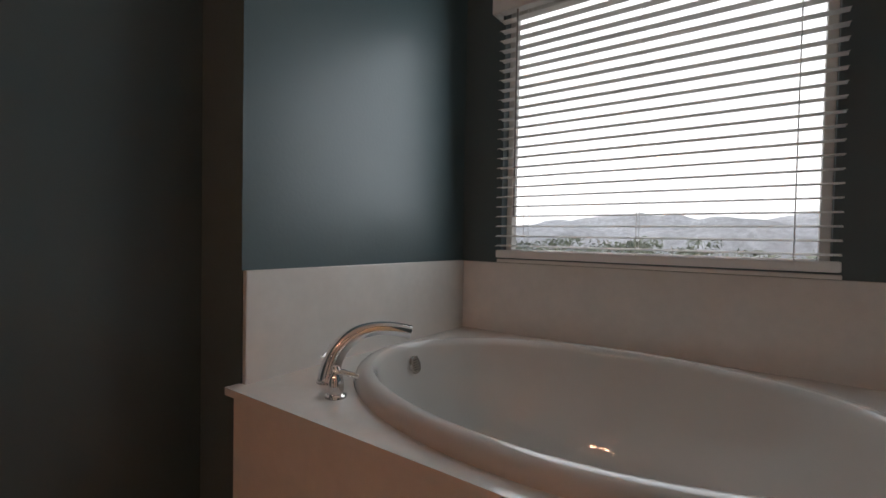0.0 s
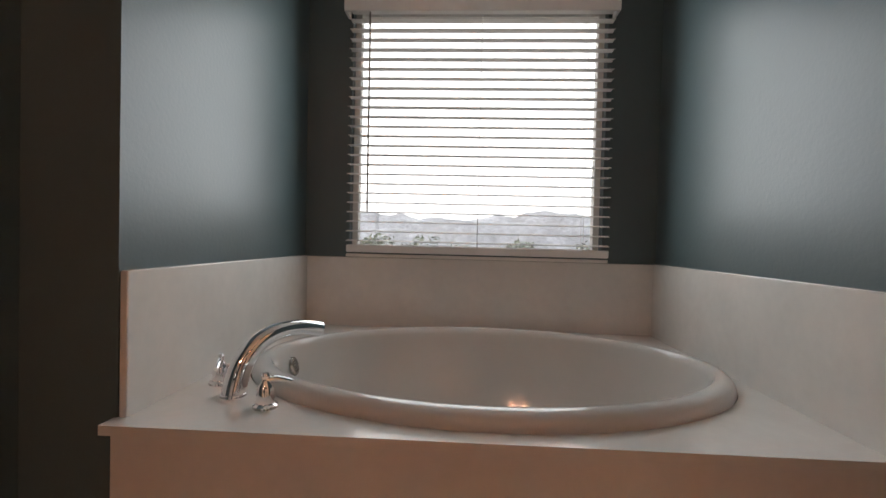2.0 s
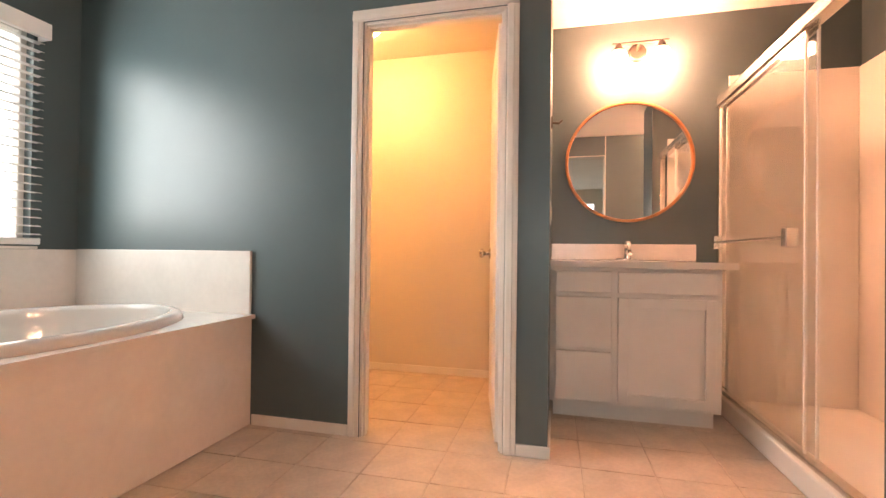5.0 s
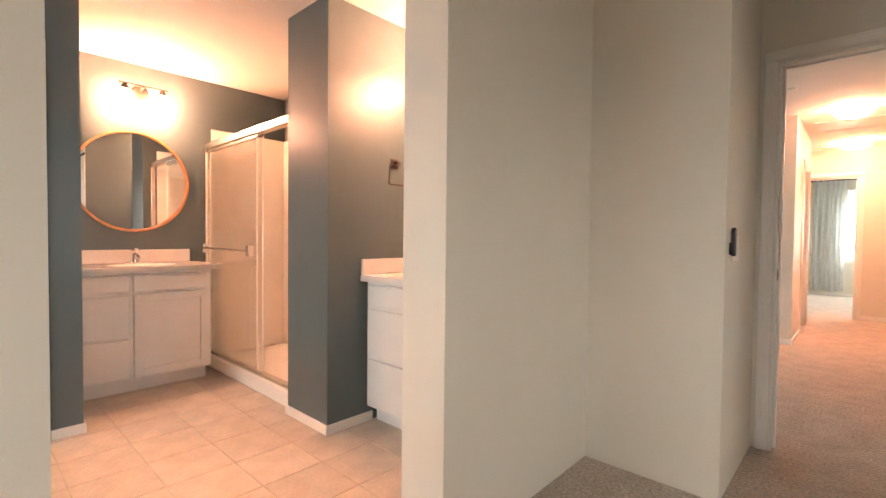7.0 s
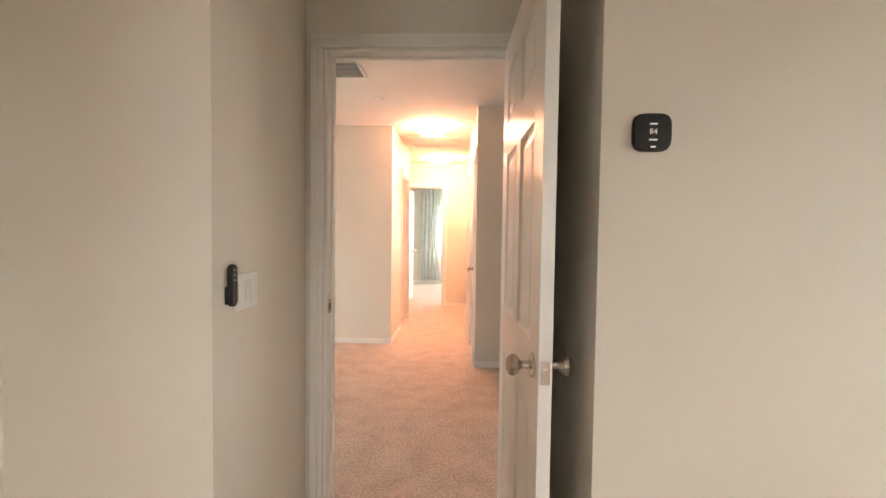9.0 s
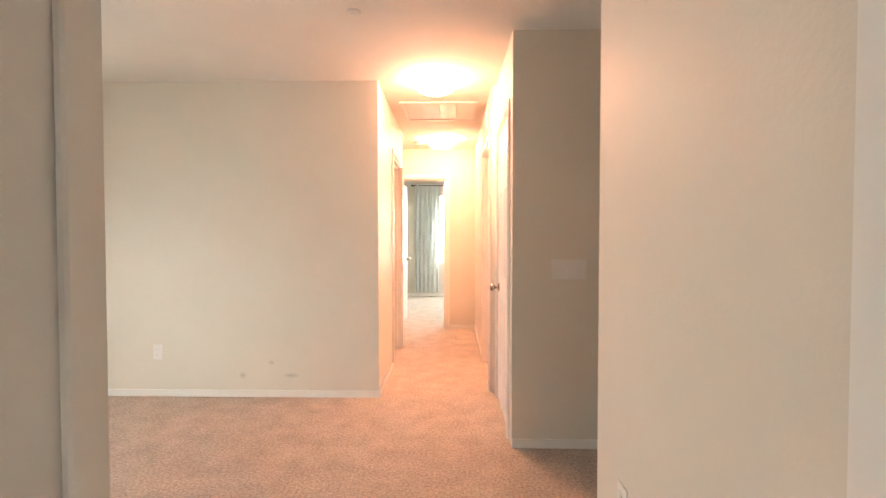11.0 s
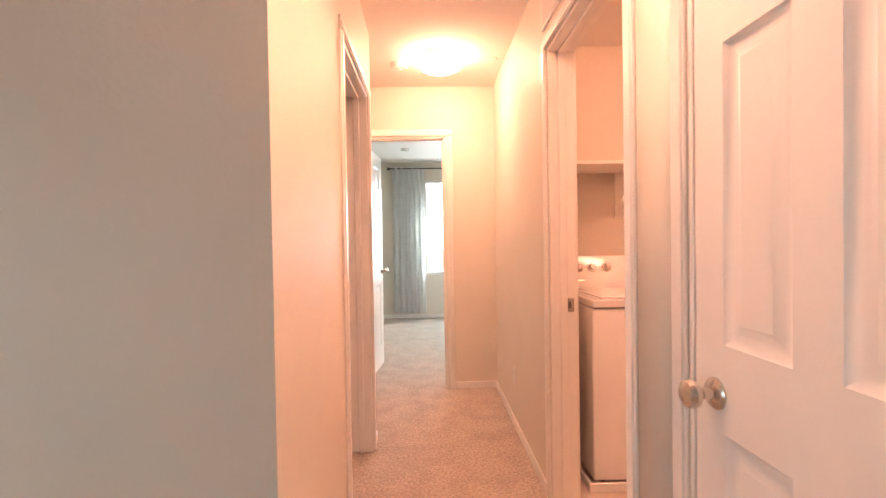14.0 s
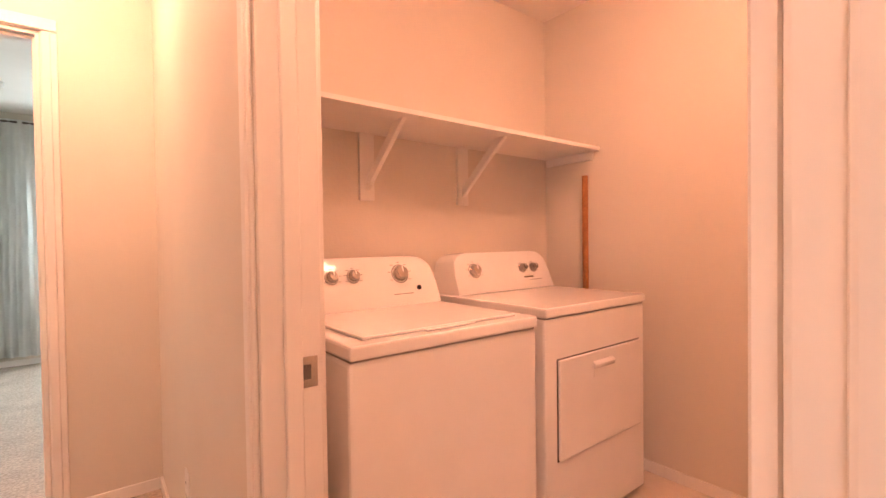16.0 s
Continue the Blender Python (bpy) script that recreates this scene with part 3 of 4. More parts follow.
# ---- bathroom things ----
def oval_top(x0, x1, y0, y1, cx, cy, z, thick, rings, seg=96):
    """A slab with an oval opening; rings are (half length, half width, z) loops that carry the surface on from the opening to the bottom."""
    bm = bmesh.new()
    rect, outer_low = [], []
    for i in range(seg):
        a = 2 * math.pi * i / seg
        c, s = math.cos(a), math.sin(a)
        k = min(((x1 - cx) if c > 0 else (cx - x0)) / max(abs(c), 1e-6), ((y1 - cy) if s > 0 else (cy - y0)) / max(abs(s), 1e-6))
        rect.append((cx + k * c, cy + k * s))
    # snap the nearest rays to the four corners
    for X in (x0, x1):
        for Y in (y0, y1):
            j = min(range(seg), key=lambda q: (rect[q][0] - X) ** 2 + (rect[q][1] - Y) ** 2)
            rect[j] = (X, Y)
    loops = [[bm.verts.new((x, y, z - thick)) for x, y in rect], [bm.verts.new((x, y, z)) for x, y in rect]]
    for a, b, h in rings:
        loops.append([bm.verts.new((cx + a * math.cos(2 * math.pi * i / seg), cy + b * math.sin(2 * math.pi * i / seg), h)) for i in range(seg)])
    for p, q in zip(loops, loops[1:]):
        for i in range(seg):
            bm.faces.new((p[i], p[(i + 1) % seg], q[(i + 1) % seg], q[i]))
    if len(rings) > 2:
        bm.faces.new(loops[-1])
    bmesh.ops.recalc_face_normals(bm, faces=bm.faces)
    return bm


# bathtub: deck, apron, raised oval rim and basin
tub = thing("bathtub", pose(-1.81, -2.73, 0), "white oval drop-in bathtub in a panelled deck", "bathtub")
TX, TY, TA, TB, TZ = -1.833, -2.682, 0.764, 0.520, 0.585
part("deck", oval_top(-2.651, -0.964, -3.338, -2.105, TX, TY, TZ, 0.022, [(TA + 0.004, TB + 0.004, TZ), (TA, TB, TZ - 0.015)]), M_MARBLE, tub)
rim = []
for a, (d, z) in enumerate([(0.0, 0.574), (0.002, 0.592), (-0.002, 0.606), (-0.011, 0.617), (-0.026, 0.624), (-0.040, 0.627), (-0.054, 0.624), (-0.063, 0.615), (-0.068, 0.600),
                            (-0.073, 0.57), (-0.090, 0.50), (-0.118, 0.40), (-0.155, 0.30), (-0.185, 0.235), (-0.225, 0.195), (-0.28, 0.178), (-0.36, 0.172)]):
    rim.append((TA + d, TB + d, z))
bm = bmesh.new()
loops = [[bm.verts.new((TX + a * math.cos(2 * math.pi * i / 128), TY + b * math.sin(2 * math.pi * i / 128), h)) for i in range(128)] for a, b, h in rim]
for p, q in zip(loops, loops[1:]):
    for i in range(128):
        bm.faces.new((p[i], p[(i + 1) % 128], q[(i + 1) % 128], q[i]))
bm.faces.new(loops[-1])
bmesh.ops.recalc_face_normals(bm, faces=bm.faces)
part("basin", bm, M_TUB, tub, "glossy white acrylic basin with a raised rim")
part("apron", boxes((-2.650, -0.975, -2.148, -2.125, 0.0, 0.5625), bevel=0.003), M_MARBLE, tub, "plain front panel below the deck")
part("overflow_cover", lathe([(0, 0.012), (0.018, 0.012), (0.031, 0.009), (0.036, 0.0), (0.0, 0.0)], 28, pose(-1.152, -2.745, 0.545, 0, -74, 6)), M_NICKEL, tub, "round slotted chrome overflow cover")
for k in range(5):
    part("overflow_slot", boxes((-0.0012, 0.0012, -0.022 + 0.004 * abs(k - 2), 0.022 - 0.004 * abs(k - 2), -0.0016, 0.0016)), M_DARKGAP, tub).matrix_basis = \
        pose(-1.1645, -2.745, 0.549, 0, -74, 6) @ pose(-0.018 + k * 0.009, 0, 0.0)
part("drain", lathe([(0, 0.006), (0.03, 0.005), (0.036, 0.0), (0, 0)], 24, pose(-1.45, TY, 0.173)), M_CHROME, tub)

for nm, spec, lab in (("splash_panel", (-2.650, -0.974, -3.339, -3.322, 0.582, 0.918), "white cultured marble splash panel behind the bathtub"),
                      ("splash_panel", (-0.992, -0.973, -3.321, -2.152, 0.582, 0.922), "white cultured marble splash panel at the tap end"),
                      ("splash_panel", (-2.651, -2.632, -3.321, -2.128, 0.582, 0.922), "white cultured marble splash panel at the far end")):
    t = thing(nm, pose((spec[0] + spec[1]) / 2, (spec[2] + spec[3]) / 2, 0.587), lab, "splash panel", "bathtub surround panels")
    part("slab", boxes(spec, bevel=0.004), M_MARBLE, t)

# tub filler: spout and two handles
spout = thing("bathtub_spout", pose(-1.16, -2.32, TZ), "arched polished chrome bathtub spout", "faucet")
path, rad = [], []
P0, P1, P2, P3 = Vector((-1.154, -2.322, TZ)), Vector((-1.164, -2.338, TZ + 0.140)), Vector((-1.226, -2.400, TZ + 0.186)), Vector((-1.326, -2.505, TZ + 0.146))
for i in range(19):
    u = i / 18
    path.append(P0 * (1 - u) ** 3 + P1 * 3 * u * (1 - u) ** 2 + P2 * 3 * u * u * (1 - u) + P3 * u ** 3)
    rad.append(0.032 - 0.010 * min(1, u * 1.4))
part("spout_body", tube(path, rad, 20), M_CHROME, spout)
part("spout_flange", lathe([(0, 0), (0.034, 0), (0.033, 0.006), (0.027, 0.011), (0, 0.011)], 28, pose(-1.154, -2.322, TZ)), M_CHROME, spout)
for hx, hy, ang in ((-1.272, -2.252, 215), (-1.066, -2.414, 110)):
    tap = thing("tub_tap", pose(hx, hy, TZ), "small polished chrome lever tap on the tub deck", "tap", "bathtub taps")
    part("tap_flange", lathe([(0, 0), (0.031, 0), (0.030, 0.006), (0.024, 0.010), (0, 0.010)], 24, pose(hx, hy, TZ)), M_CHROME, tap)
    part("tap_body", lathe([(0, 0.010), (0.021, 0.010), (0.022, 0.030), (0.019, 0.052), (0.011, 0.064), (0.009, 0.070), (0.011, 0.078), (0.008, 0.085), (0, 0.087)], 24, pose(hx, hy, TZ)), M_CHROME, tap)
    d = Vector((math.cos(radians(ang)), math.sin(radians(ang)), 0))
    o = Vector((hx, hy, TZ + 0.066))
    part("tap_lever", tube([o, o + d * 0.02 + Vector((0, 0, 0.002)), o + d * 0.045 - Vector((0, 0, 0.004)), o + d * 0.062 - Vector((0, 0, 0.010))], [0.010, 0.009, 0.007, 0.006], 12), M_CHROME, tap)

# window blind
blind = thing("window_blind", pose(-1.81, -3.31, 2.12), "white horizontal slat blind with open slats", "blind")
part("valance", boxes((-2.430, -1.166, -3.265, -3.250, 2.062, 2.150), (-2.430, -2.416, -3.339, -3.265, 2.062, 2.150), (-1.180, -1.166, -3.339, -3.265, 2.062, 2.150), bevel=0.004), M_BLIND, blind)
part("headrail", boxes((-2.420, -1.186, -3.336, -3.282, 2.085, 2.140), bevel=0.003), M_BLIND, blind)
bm = bmesh.new()
prof = [(-0.024, -0.0022), (-0.012, 0.0012), (0.0, 0.0024), (0.012, 0.0012), (0.024, -0.0022)]
lo = [bm.verts.new((-2.420, y, z)) for y, z in prof]
hi = [bm.verts.new((-1.186, y, z)) for y, z in prof]
lo2 = [bm.verts.new((-2.420, y, z - 0.0022)) for y, z in prof]
hi2 = [bm.verts.new((-1.186, y, z - 0.0022)) for y, z in prof]
for i in range(4):
    bm.faces.new((lo[i], hi[i], hi[i + 1], lo[i + 1]))
    bm.faces.new((lo2[i], lo2[i + 1], hi2[i + 1], hi2[i]))
bm.faces.new((lo[0], lo2[0], hi2[0], hi[0]))
bm.faces.new((lo[4], hi[4], hi2[4], lo2[4]))
bm.faces.new([*lo, *lo2[::-1]])
bm.faces.new([*hi[::-1], *hi2])
bmesh.ops.recalc_face_normals(bm, faces=bm.faces)
slat_mesh = mesh_of("slat", bm)
slat_mesh.materials.append(M_BLIND)
inv = chain(blind).inverted()
for k in range(24):
    s = new("slat", slat_mesh)
    s.parent, s.matrix_parent_inverse = blind, inv
    s.matrix_basis = pose(0, -3.312 + random.uniform(-0.001, 0.001), 1.000 + k * 0.0455, random.uniform(-4.5, -2.5), 0, 0)
part("bottom_rail", boxes((-2.420, -1.186, -3.333, -3.290, 0.942, 0.978), bevel=0.006), M_BLIND, blind)
for x in (-2.30, -1.81, -1.33):
    for y in (-3.337, -3.287):
        part("ladder_cord", tube([(x, y, 0.96), (x, y, 2.09)], 0.0011, 6), M_BLIND, blind)
part("tilt_wand", tube([(-1.285, -3.272, 2.085), (-1.288, -3.268, 1.6), (-1.29, -3.266, 1.135)], 0.0042, 8), M_GREY, blind, "thin tilt wand")
structure("window_sill", boxes((-2.425, -1.178, -3.372, -3.318, 0.919, 0.934), bevel=0.003), M_TRIM, "narrow white window sill", "window sill")


# vanities
def vanity(m, w, split, label, d=0.49):
    """A cabinet: back on local y = 0, front towards -y, w wide, drawers left of split."""
    c = thing("vanity_cabinet", m, label, "cabinet", "bathroom vanities")
    top = 0.852
    part("carcass", boxes((0, w, -d, 0, 0.095, top), bevel=0.002), M_CAB, c, local=True)
    part("toe_kick", boxes((0.02, w - 0.02, -d + 0.06, -0.002, 0.0, 0.0945)), M_CAB, c, local=True)

    def front(name, x0, x1, z0, z1, panel):
        f = bmesh.new()
        y0, y1 = -d - 0.025, -d - 0.0005
        if panel:
            r = 0.052
            for s in ((x0, x0 + r, z0, z1), (x1 - r, x1, z0, z1), (x0 + r - 0.0004, x1 - r + 0.0004, z0, z0 + r), (x0 + r - 0.0004, x1 - r + 0.0004, z1 - r, z1)):
                box(f, s[0], s[1], y0, y1, s[2], s[3], 0.0022, 2)
        else:
            box(f, x0, x1, y0, y1, z0, z1, 0.004, 2)
        o = part(name, f, M_CAB, c, local=True)
        if panel:
            part("door_panel", boxes((x0 + r - 0.002, x1 - r + 0.002, -d - 0.011, -d - 0.001, z0 + r - 0.002, z1 - r + 0.002)), M_CAB, o)
            o.children[0].matrix_parent_inverse = Matrix()
    g = 0.016
    front("drawer_front", 0.03, split - g, 0.715, 0.832, False)
    front("drawer_front", 0.03, split - g, 0.405, 0.690, False)
    front("drawer_front", 0.03, split - g, 0.115, 0.388, False)
    front("drawer_front", split + g, w - 0.03, 0.715, 0.832, False)
    if w - split > 0.62:
        mid = (split + w) / 2
        front("cabinet_door", split + g, mid - 0.006, 0.115, 0.690, True)
        front("cabinet_door", mid + 0.006, w - 0.03, 0.115, 0.690, True)
    else:
        front("cabinet_door", split + g, w - 0.03, 0.115, 0.690, True)
    return c


def counter(m, x0, x1, side, label, d=0.545):
    t = thing("countertop", m, label, "countertop", "vanity tops")
    cx, cy = (x0 + x1) / 2 - 0.0, -0.30
    rings = [(0.225, 0.165, 0.890), (0.215, 0.156, 0.887), (0.200, 0.143, 0.872), (0.180, 0.125, 0.835), (0.140, 0.095, 0.790), (0.07, 0.05, 0.768), (0.02, 0.02, 0.765)]
    part("slab", oval_top(x0, x1, -d, -0.001, cx, cy, 0.890, 0.036, rings, 64), M_MARBLE, t, local=True)
    part("backsplash", boxes((x0, x1 - 0.055 if side == 0 else x1, -0.020, -0.001, 0.891, 0.995), bevel=0.004), M_MARBLE, t, local=True)
    if side:
        part("side_splash", boxes((x0, x0 + 0.019, -d, -0.0205, 0.891, 0.985), bevel=0.004), M_MARBLE, t, local=True)
    part("sink_drain", lathe([(0, 0.768), (0.018, 0.768), (0.021, 0.7655), (0, 0.7655)], 20, pose(cx, cy, 0.0)), M_CHROME, t, local=True)
    f = thing("sink_faucet", m @ pose(cx, -0.085, 0.891), "chrome single-handle sink faucet", "faucet", "sink faucets")
    part("faucet_base", prism([(0.068 * math.cos(a) if abs(math.cos(a)) < 2 else 0, 0.024 * math.sin(a)) for a in [k * math.pi / 12 for k in range(24)]], 0.0, 0.012, "z", 0.003), M_CHROME, f, local=True)
    part("faucet_body", lathe([(0, 0.012), (0.024, 0.012), (0.022, 0.04), (0.021, 0.07), (0.019, 0.078), (0, 0.08)], 24), M_CHROME, f, local=True)
    part("faucet_spout", tube([(0, -0.012, 0.045), (0, -0.05, 0.058), (0, -0.09, 0.055), (0, -0.115, 0.040)], [0.014, 0.013, 0.012, 0.011], 14), M_CHROME, f, local=True)
    part("faucet_handle", lathe([(0, 0.080), (0.018, 0.082), (0.024, 0.094), (0.025, 0.108), (0.020, 0.120), (0, 0.124)], 20), M_CHROME, f, local=True)
    return t


V1 = pose(-3.689, -0.583, 0, 0, 0, 90)
V2 = pose(-1.648, 1.168, 0)
vanity(V1, 0.875, 0.345, "white painted vanity cabinet with drawers and a door")
counter(V1, 0.0, 0.935, 0, "white cultured marble vanity top with an oval sink")
vanity(V2, 0.945, 0.375, "white painted vanity cabinet below a round mirror", 0.545)
counter(V2, 0.0, 0.945, 1, "white cultured marble vanity top with a side splash", 0.598)


def round_mirror(m, r, label):
    """A mirror in a thin wooden hoop, its face towards local z."""
    t = thing("round_mirror", m, label, "mirror", "round mirrors")
    part("hoop", lathe([(r - 0.017, 0.0), (r, 0.0), (r + 0.001, 0.004), (r + 0.001, 0.022), (r - 0.002, 0.026), (r - 0.014, 0.026), (r - 0.017, 0.022), (r - 0.017, 0.0)], 96), M_WOOD, t, "thin orange-brown wooden hoop", local=True)
    part("mirror_glass", lathe([(0, 0.006), (r - 0.0165, 0.006), (r - 0.0165, 0.009), (0, 0.009)], 96), M_MIRROR, t, "mirror glass", local=True)
    return t


round_mirror(pose(-3.689, -0.105, 1.53, 0, 90, 0), 0.392, "round mirror with a thin wooden frame above the vanity")
round_mirror(pose(-1.175, 1.168, 1.545, 90, 0, 0), 0.392, "round mirror with a thin wooden frame over the vanity drawers")


def vanity_light(m, label):
    """Two frosted shades hanging from a bar; the wall is local y = 0, the room towards -y."""
    t = thing("vanity_light", m, label, "wall lamp", "vanity lights")
    part("wall_plate", lathe([(0, 0), (0.058, 0), (0.056, 0.012), (0.045, 0.022), (0, 0.024)], 32, pose(0, 0, -0.02, 90, 0, 0)), M_BRONZE, t, local=True)
    part("stem", tube([(0, -0.02, -0.01), (0, -0.08, 0.0), (0, -0.115, 0.0)], 0.010, 12), M_BRONZE, t, local=True)
    part("bar", tube([(-0.165, -0.115, 0), (0.165, -0.115, 0)], 0.0085, 12), M_BRONZE, t, local=True)
    for x in (-0.125, 0.125):
        part("socket", lathe([(0, 0), (0.012, 0), (0.022, -0.018), (0.024, -0.045), (0, -0.045)], 20, pose(x, -0.115, 0)), M_BRONZE, t, local=True)
        part("shade", lathe([(0, -0.046), (0.030, -0.047), (0.044, -0.060), (0.055, -0.095), (0.060, -0.140), (0.060, -0.160), (0.0, -0.161)], 28, pose(x, -0.115, 0)), M_SHADE, t, "lit frosted glass shade", local=True)
    return t


vanity_light(pose(-3.689, -0.055, 2.255, 0, 0, 90), "dark bronze vanity light with two lit frosted shades")
vanity_light(pose(-1.175, 1.168, 2.255), "dark bronze vanity light above the round mirror")

# towel ring and hook
ring = thing("towel_ring", pose(-1.649, 0.83, 1.57), "dark bronze square towel ring on the wing wall", "towel ring")
part("mount", boxes((-1.649, -1.640, 0.795, 0.855, 1.545, 1.605), (-1.641, -1.600, 0.812, 0.838, 1.562, 1.588), bevel=0.003), M_BRONZE, ring)
part("ring_bar", tube([(-1.605, 0.825, 1.565), (-1.605, 0.755, 1.562), (-1.605, 0.748, 1.45), (-1.605, 0.755, 1.442), (-1.605, 0.935, 1.442), (-1.605, 0.942, 1.45), (-1.605, 0.942, 1.485)], 0.0045, 10), M_BRONZE, ring)
hook = thing("towel_hook", pose(-2.90, -0.584, 1.60), "small dark bronze wall hook", "hook")
part("hook_plate", boxes((-2.92, -2.88, -0.584, -0.576, 1.56, 1.62), bevel=0.003), M_BRONZE, hook)
part("hook_arm", tube([(-2.90, -0.578, 1.59), (-2.90, -0.545, 1.585), (-2.90, -0.530, 1.600)], 0.006, 10), M_BRONZE, hook)

# shower
pan = thing("shower_pan", pose(-2.9, 0.8, 0), "white shower pan with a low front curb", "shower pan")
part("curb", boxes((-3.688, -2.092, 0.385, 0.475, 0.0, 0.105), bevel=0.012), M_SURROUND, pan)
part("pan_floor", boxes((-3.688, -2.092, 0.476, 1.168, 0.0, 0.045), bevel=0.006), M_SURROUND, pan)
for spec in ((-3.688, -2.092, 1.152, 1.168, 0.047, 2.04), (-3.688, -3.672, 0.4765, 1.151, 0.047, 2.04), (-2.108, -2.092, 0.4765, 1.151, 0.047, 2.04)):
    t = thing("shower_surround", pose(spec[0], spec[2], spec[4]), "smooth off-white shower wall panel", "shower panel", "shower surround panels")
    part("sheet", boxes(spec, bevel=0.004), M_SURROUND, t)
enc = thing("shower_enclosure", pose(-2.9, 0.43, 0.106), "framed sliding glass shower doors pushed to one side", "shower door")
part("header_track", boxes((-3.670, -2.110, 0.400, 0.460, 1.845, 1.900), bevel=0.006), M_ALU, enc)
part("sill_track", boxes((-3.670, -2.110, 0.405, 0.455, 0.106, 0.130), bevel=0.004), M_ALU, enc)
part("wall_channel", boxes((-3.670, -3.632, 0.408, 0.452, 0.131, 1.844), bevel=0.004), M_ALU, enc)
part("wall_channel", boxes((-2.142, -2.110, 0.408, 0.452, 0.131, 1.844), bevel=0.004), M_ALU, enc)
for x0, x1, y in ((-3.628, -2.66, 0.418), (-3.60, -2.62, 0.442)):
    p = part("sliding_panel", boxes((x0, x1, y - 0.006, y + 0.006, 1.822, 1.842), bevel=0.003), M_ALU, enc, "hanger rail of a sliding glass panel")
    part("edge_strip", boxes((x1 - 0.011, x1, y - 0.005, y + 0.005, 0.137, 1.821), bevel=0.002), M_SURROUND, p, "pale edge of the glass")
    part("edge_strip", boxes((x0, x0 + 0.011, y - 0.005, y + 0.005, 0.137, 1.821), bevel=0.002), M_SURROUND, p, "pale edge of the glass")
    g = part("glass_sheet", boxes((x0 + 0.0112, x1 - 0.0112, y - 0.002, y + 0.002, 0.137, 1.8215)), M_SHGLASS, p, "slightly hazy clear glass")
    g.visible_shadow = False
bar = part("towel_bar", tube([(-3.57, 0.372, 1.005), (-2.73, 0.372, 1.005)], 0.0085, 12), M_ALU, enc, "aluminium towel bar on the glass door")
for x in (-3.58, -2.72):
    part("bar_bracket", boxes((x - 0.022, x + 0.022, 0.362, 0.410, 0.965, 1.045), bevel=0.005), M_ALU, bar)


# ---- wall fittings ----
def plate(name, m, w, h, label, category, pieces, group=""):
    """A cover plate on a wall whose face is local y = 0, the room towards -y."""
    t = thing(name, m, label, category, group)
    part("cover_plate", boxes((-w / 2, w / 2, -0.006, -0.0005, -h / 2, h / 2), bevel=0.0025), M_WHITEPL, t, local=True)
    for nm, x, z, pw, ph, mt, dep in pieces:
        part(nm, boxes((x - pw / 2, x + pw / 2, -0.006 - dep, -0.0055, z - ph / 2, z + ph / 2), bevel=0.0012), mt, t, local=True)
    return t


DUP = [("socket_face", 0, s * 0.020, 0.034, 0.028, M_WHITEPL, 0.002) for s in (1, -1)] + \
      [("socket_slot", x, s * 0.022, 0.003, 0.009, M_DARKGAP, 0.0026) for s in (1, -1) for x in (-0.006, 0.006)]
plate("wall_outlet", pose(-1.738, 5.0, 0.349), 0.072, 0.116, "white duplex wall outlet above the skirting board", "outlet", DUP, "wall outlets")
plate("wall_outlet", pose(1.586, 1.07, 0.425), 0.072, 0.116, "white duplex wall outlet on the bedroom wall", "outlet", DUP, "wall outlets")
plate("wall_outlet", pose(0.882, 6.90, 0.325, 0, 0, -90), 0.072, 0.116, "white duplex wall outlet in the hall", "outlet", DUP, "wall outlets")
plate("wall_outlet", pose(1.08, 2.86, 0.45, 0, 0, -90), 0.072, 0.116, "white duplex wall outlet on the landing wall", "outlet", DUP, "wall outlets")
plate("light_switch", pose(1.254, 4.178, 1.06), 0.205, 0.116, "white four-gang rocker switch plate", "light switch",
      [("rocker", (k - 1.5) * 0.046, 0, 0.033, 0.066, M_WHITEPL, 0.003) for k in range(4)], "light switches")
plate("light_switch", pose(0.11, 1.318, 1.084, 0, 0, 90), 0.150, 0.112, "white three-gang switch plate beside the door", "light switch",
      [("rocker", (k - 1) * 0.044, 0, 0.031, 0.066, M_WHITEPL, 0.004) for k in range(3)], "light switches")
plate("light_switch", pose(-2.80, -0.585, 1.12, 0, 0, 180), 0.072, 0.116, "white single switch plate in the vanity nook", "light switch", [("rocker", 0, 0, 0.033, 0.066, M_WHITEPL, 0.003)], "light switches")

remote = thing("remote_control", pose(0.11, 1.208, 1.05), "slim black rounded remote control clipped on the wall", "remote control")
part("cradle", boxes((0.1105, 0.117, 1.192, 1.226, 1.058, 1.110), bevel=0.003), M_BLACK, remote)
pill = [(1.208 + 0.0185 * math.cos(t), (1.156 if math.sin(t) >= 0 else 1.070) + 0.0185 * math.sin(t)) for t in [2 * math.pi * k / 32 for k in range(32)]]
part("remote_body", prism(pill, 0.1175, 0.134, "x", 0.004), M_BLACK, remote)
for z, w in ((1.158, 0.007), (1.143, 0.006), (1.128, 0.007)):
    part("button_mark", boxes((0.1335, 0.1345, 1.208 - w, 1.208 + w, z - 0.0014, z + 0.0014)), M_GREY, remote)

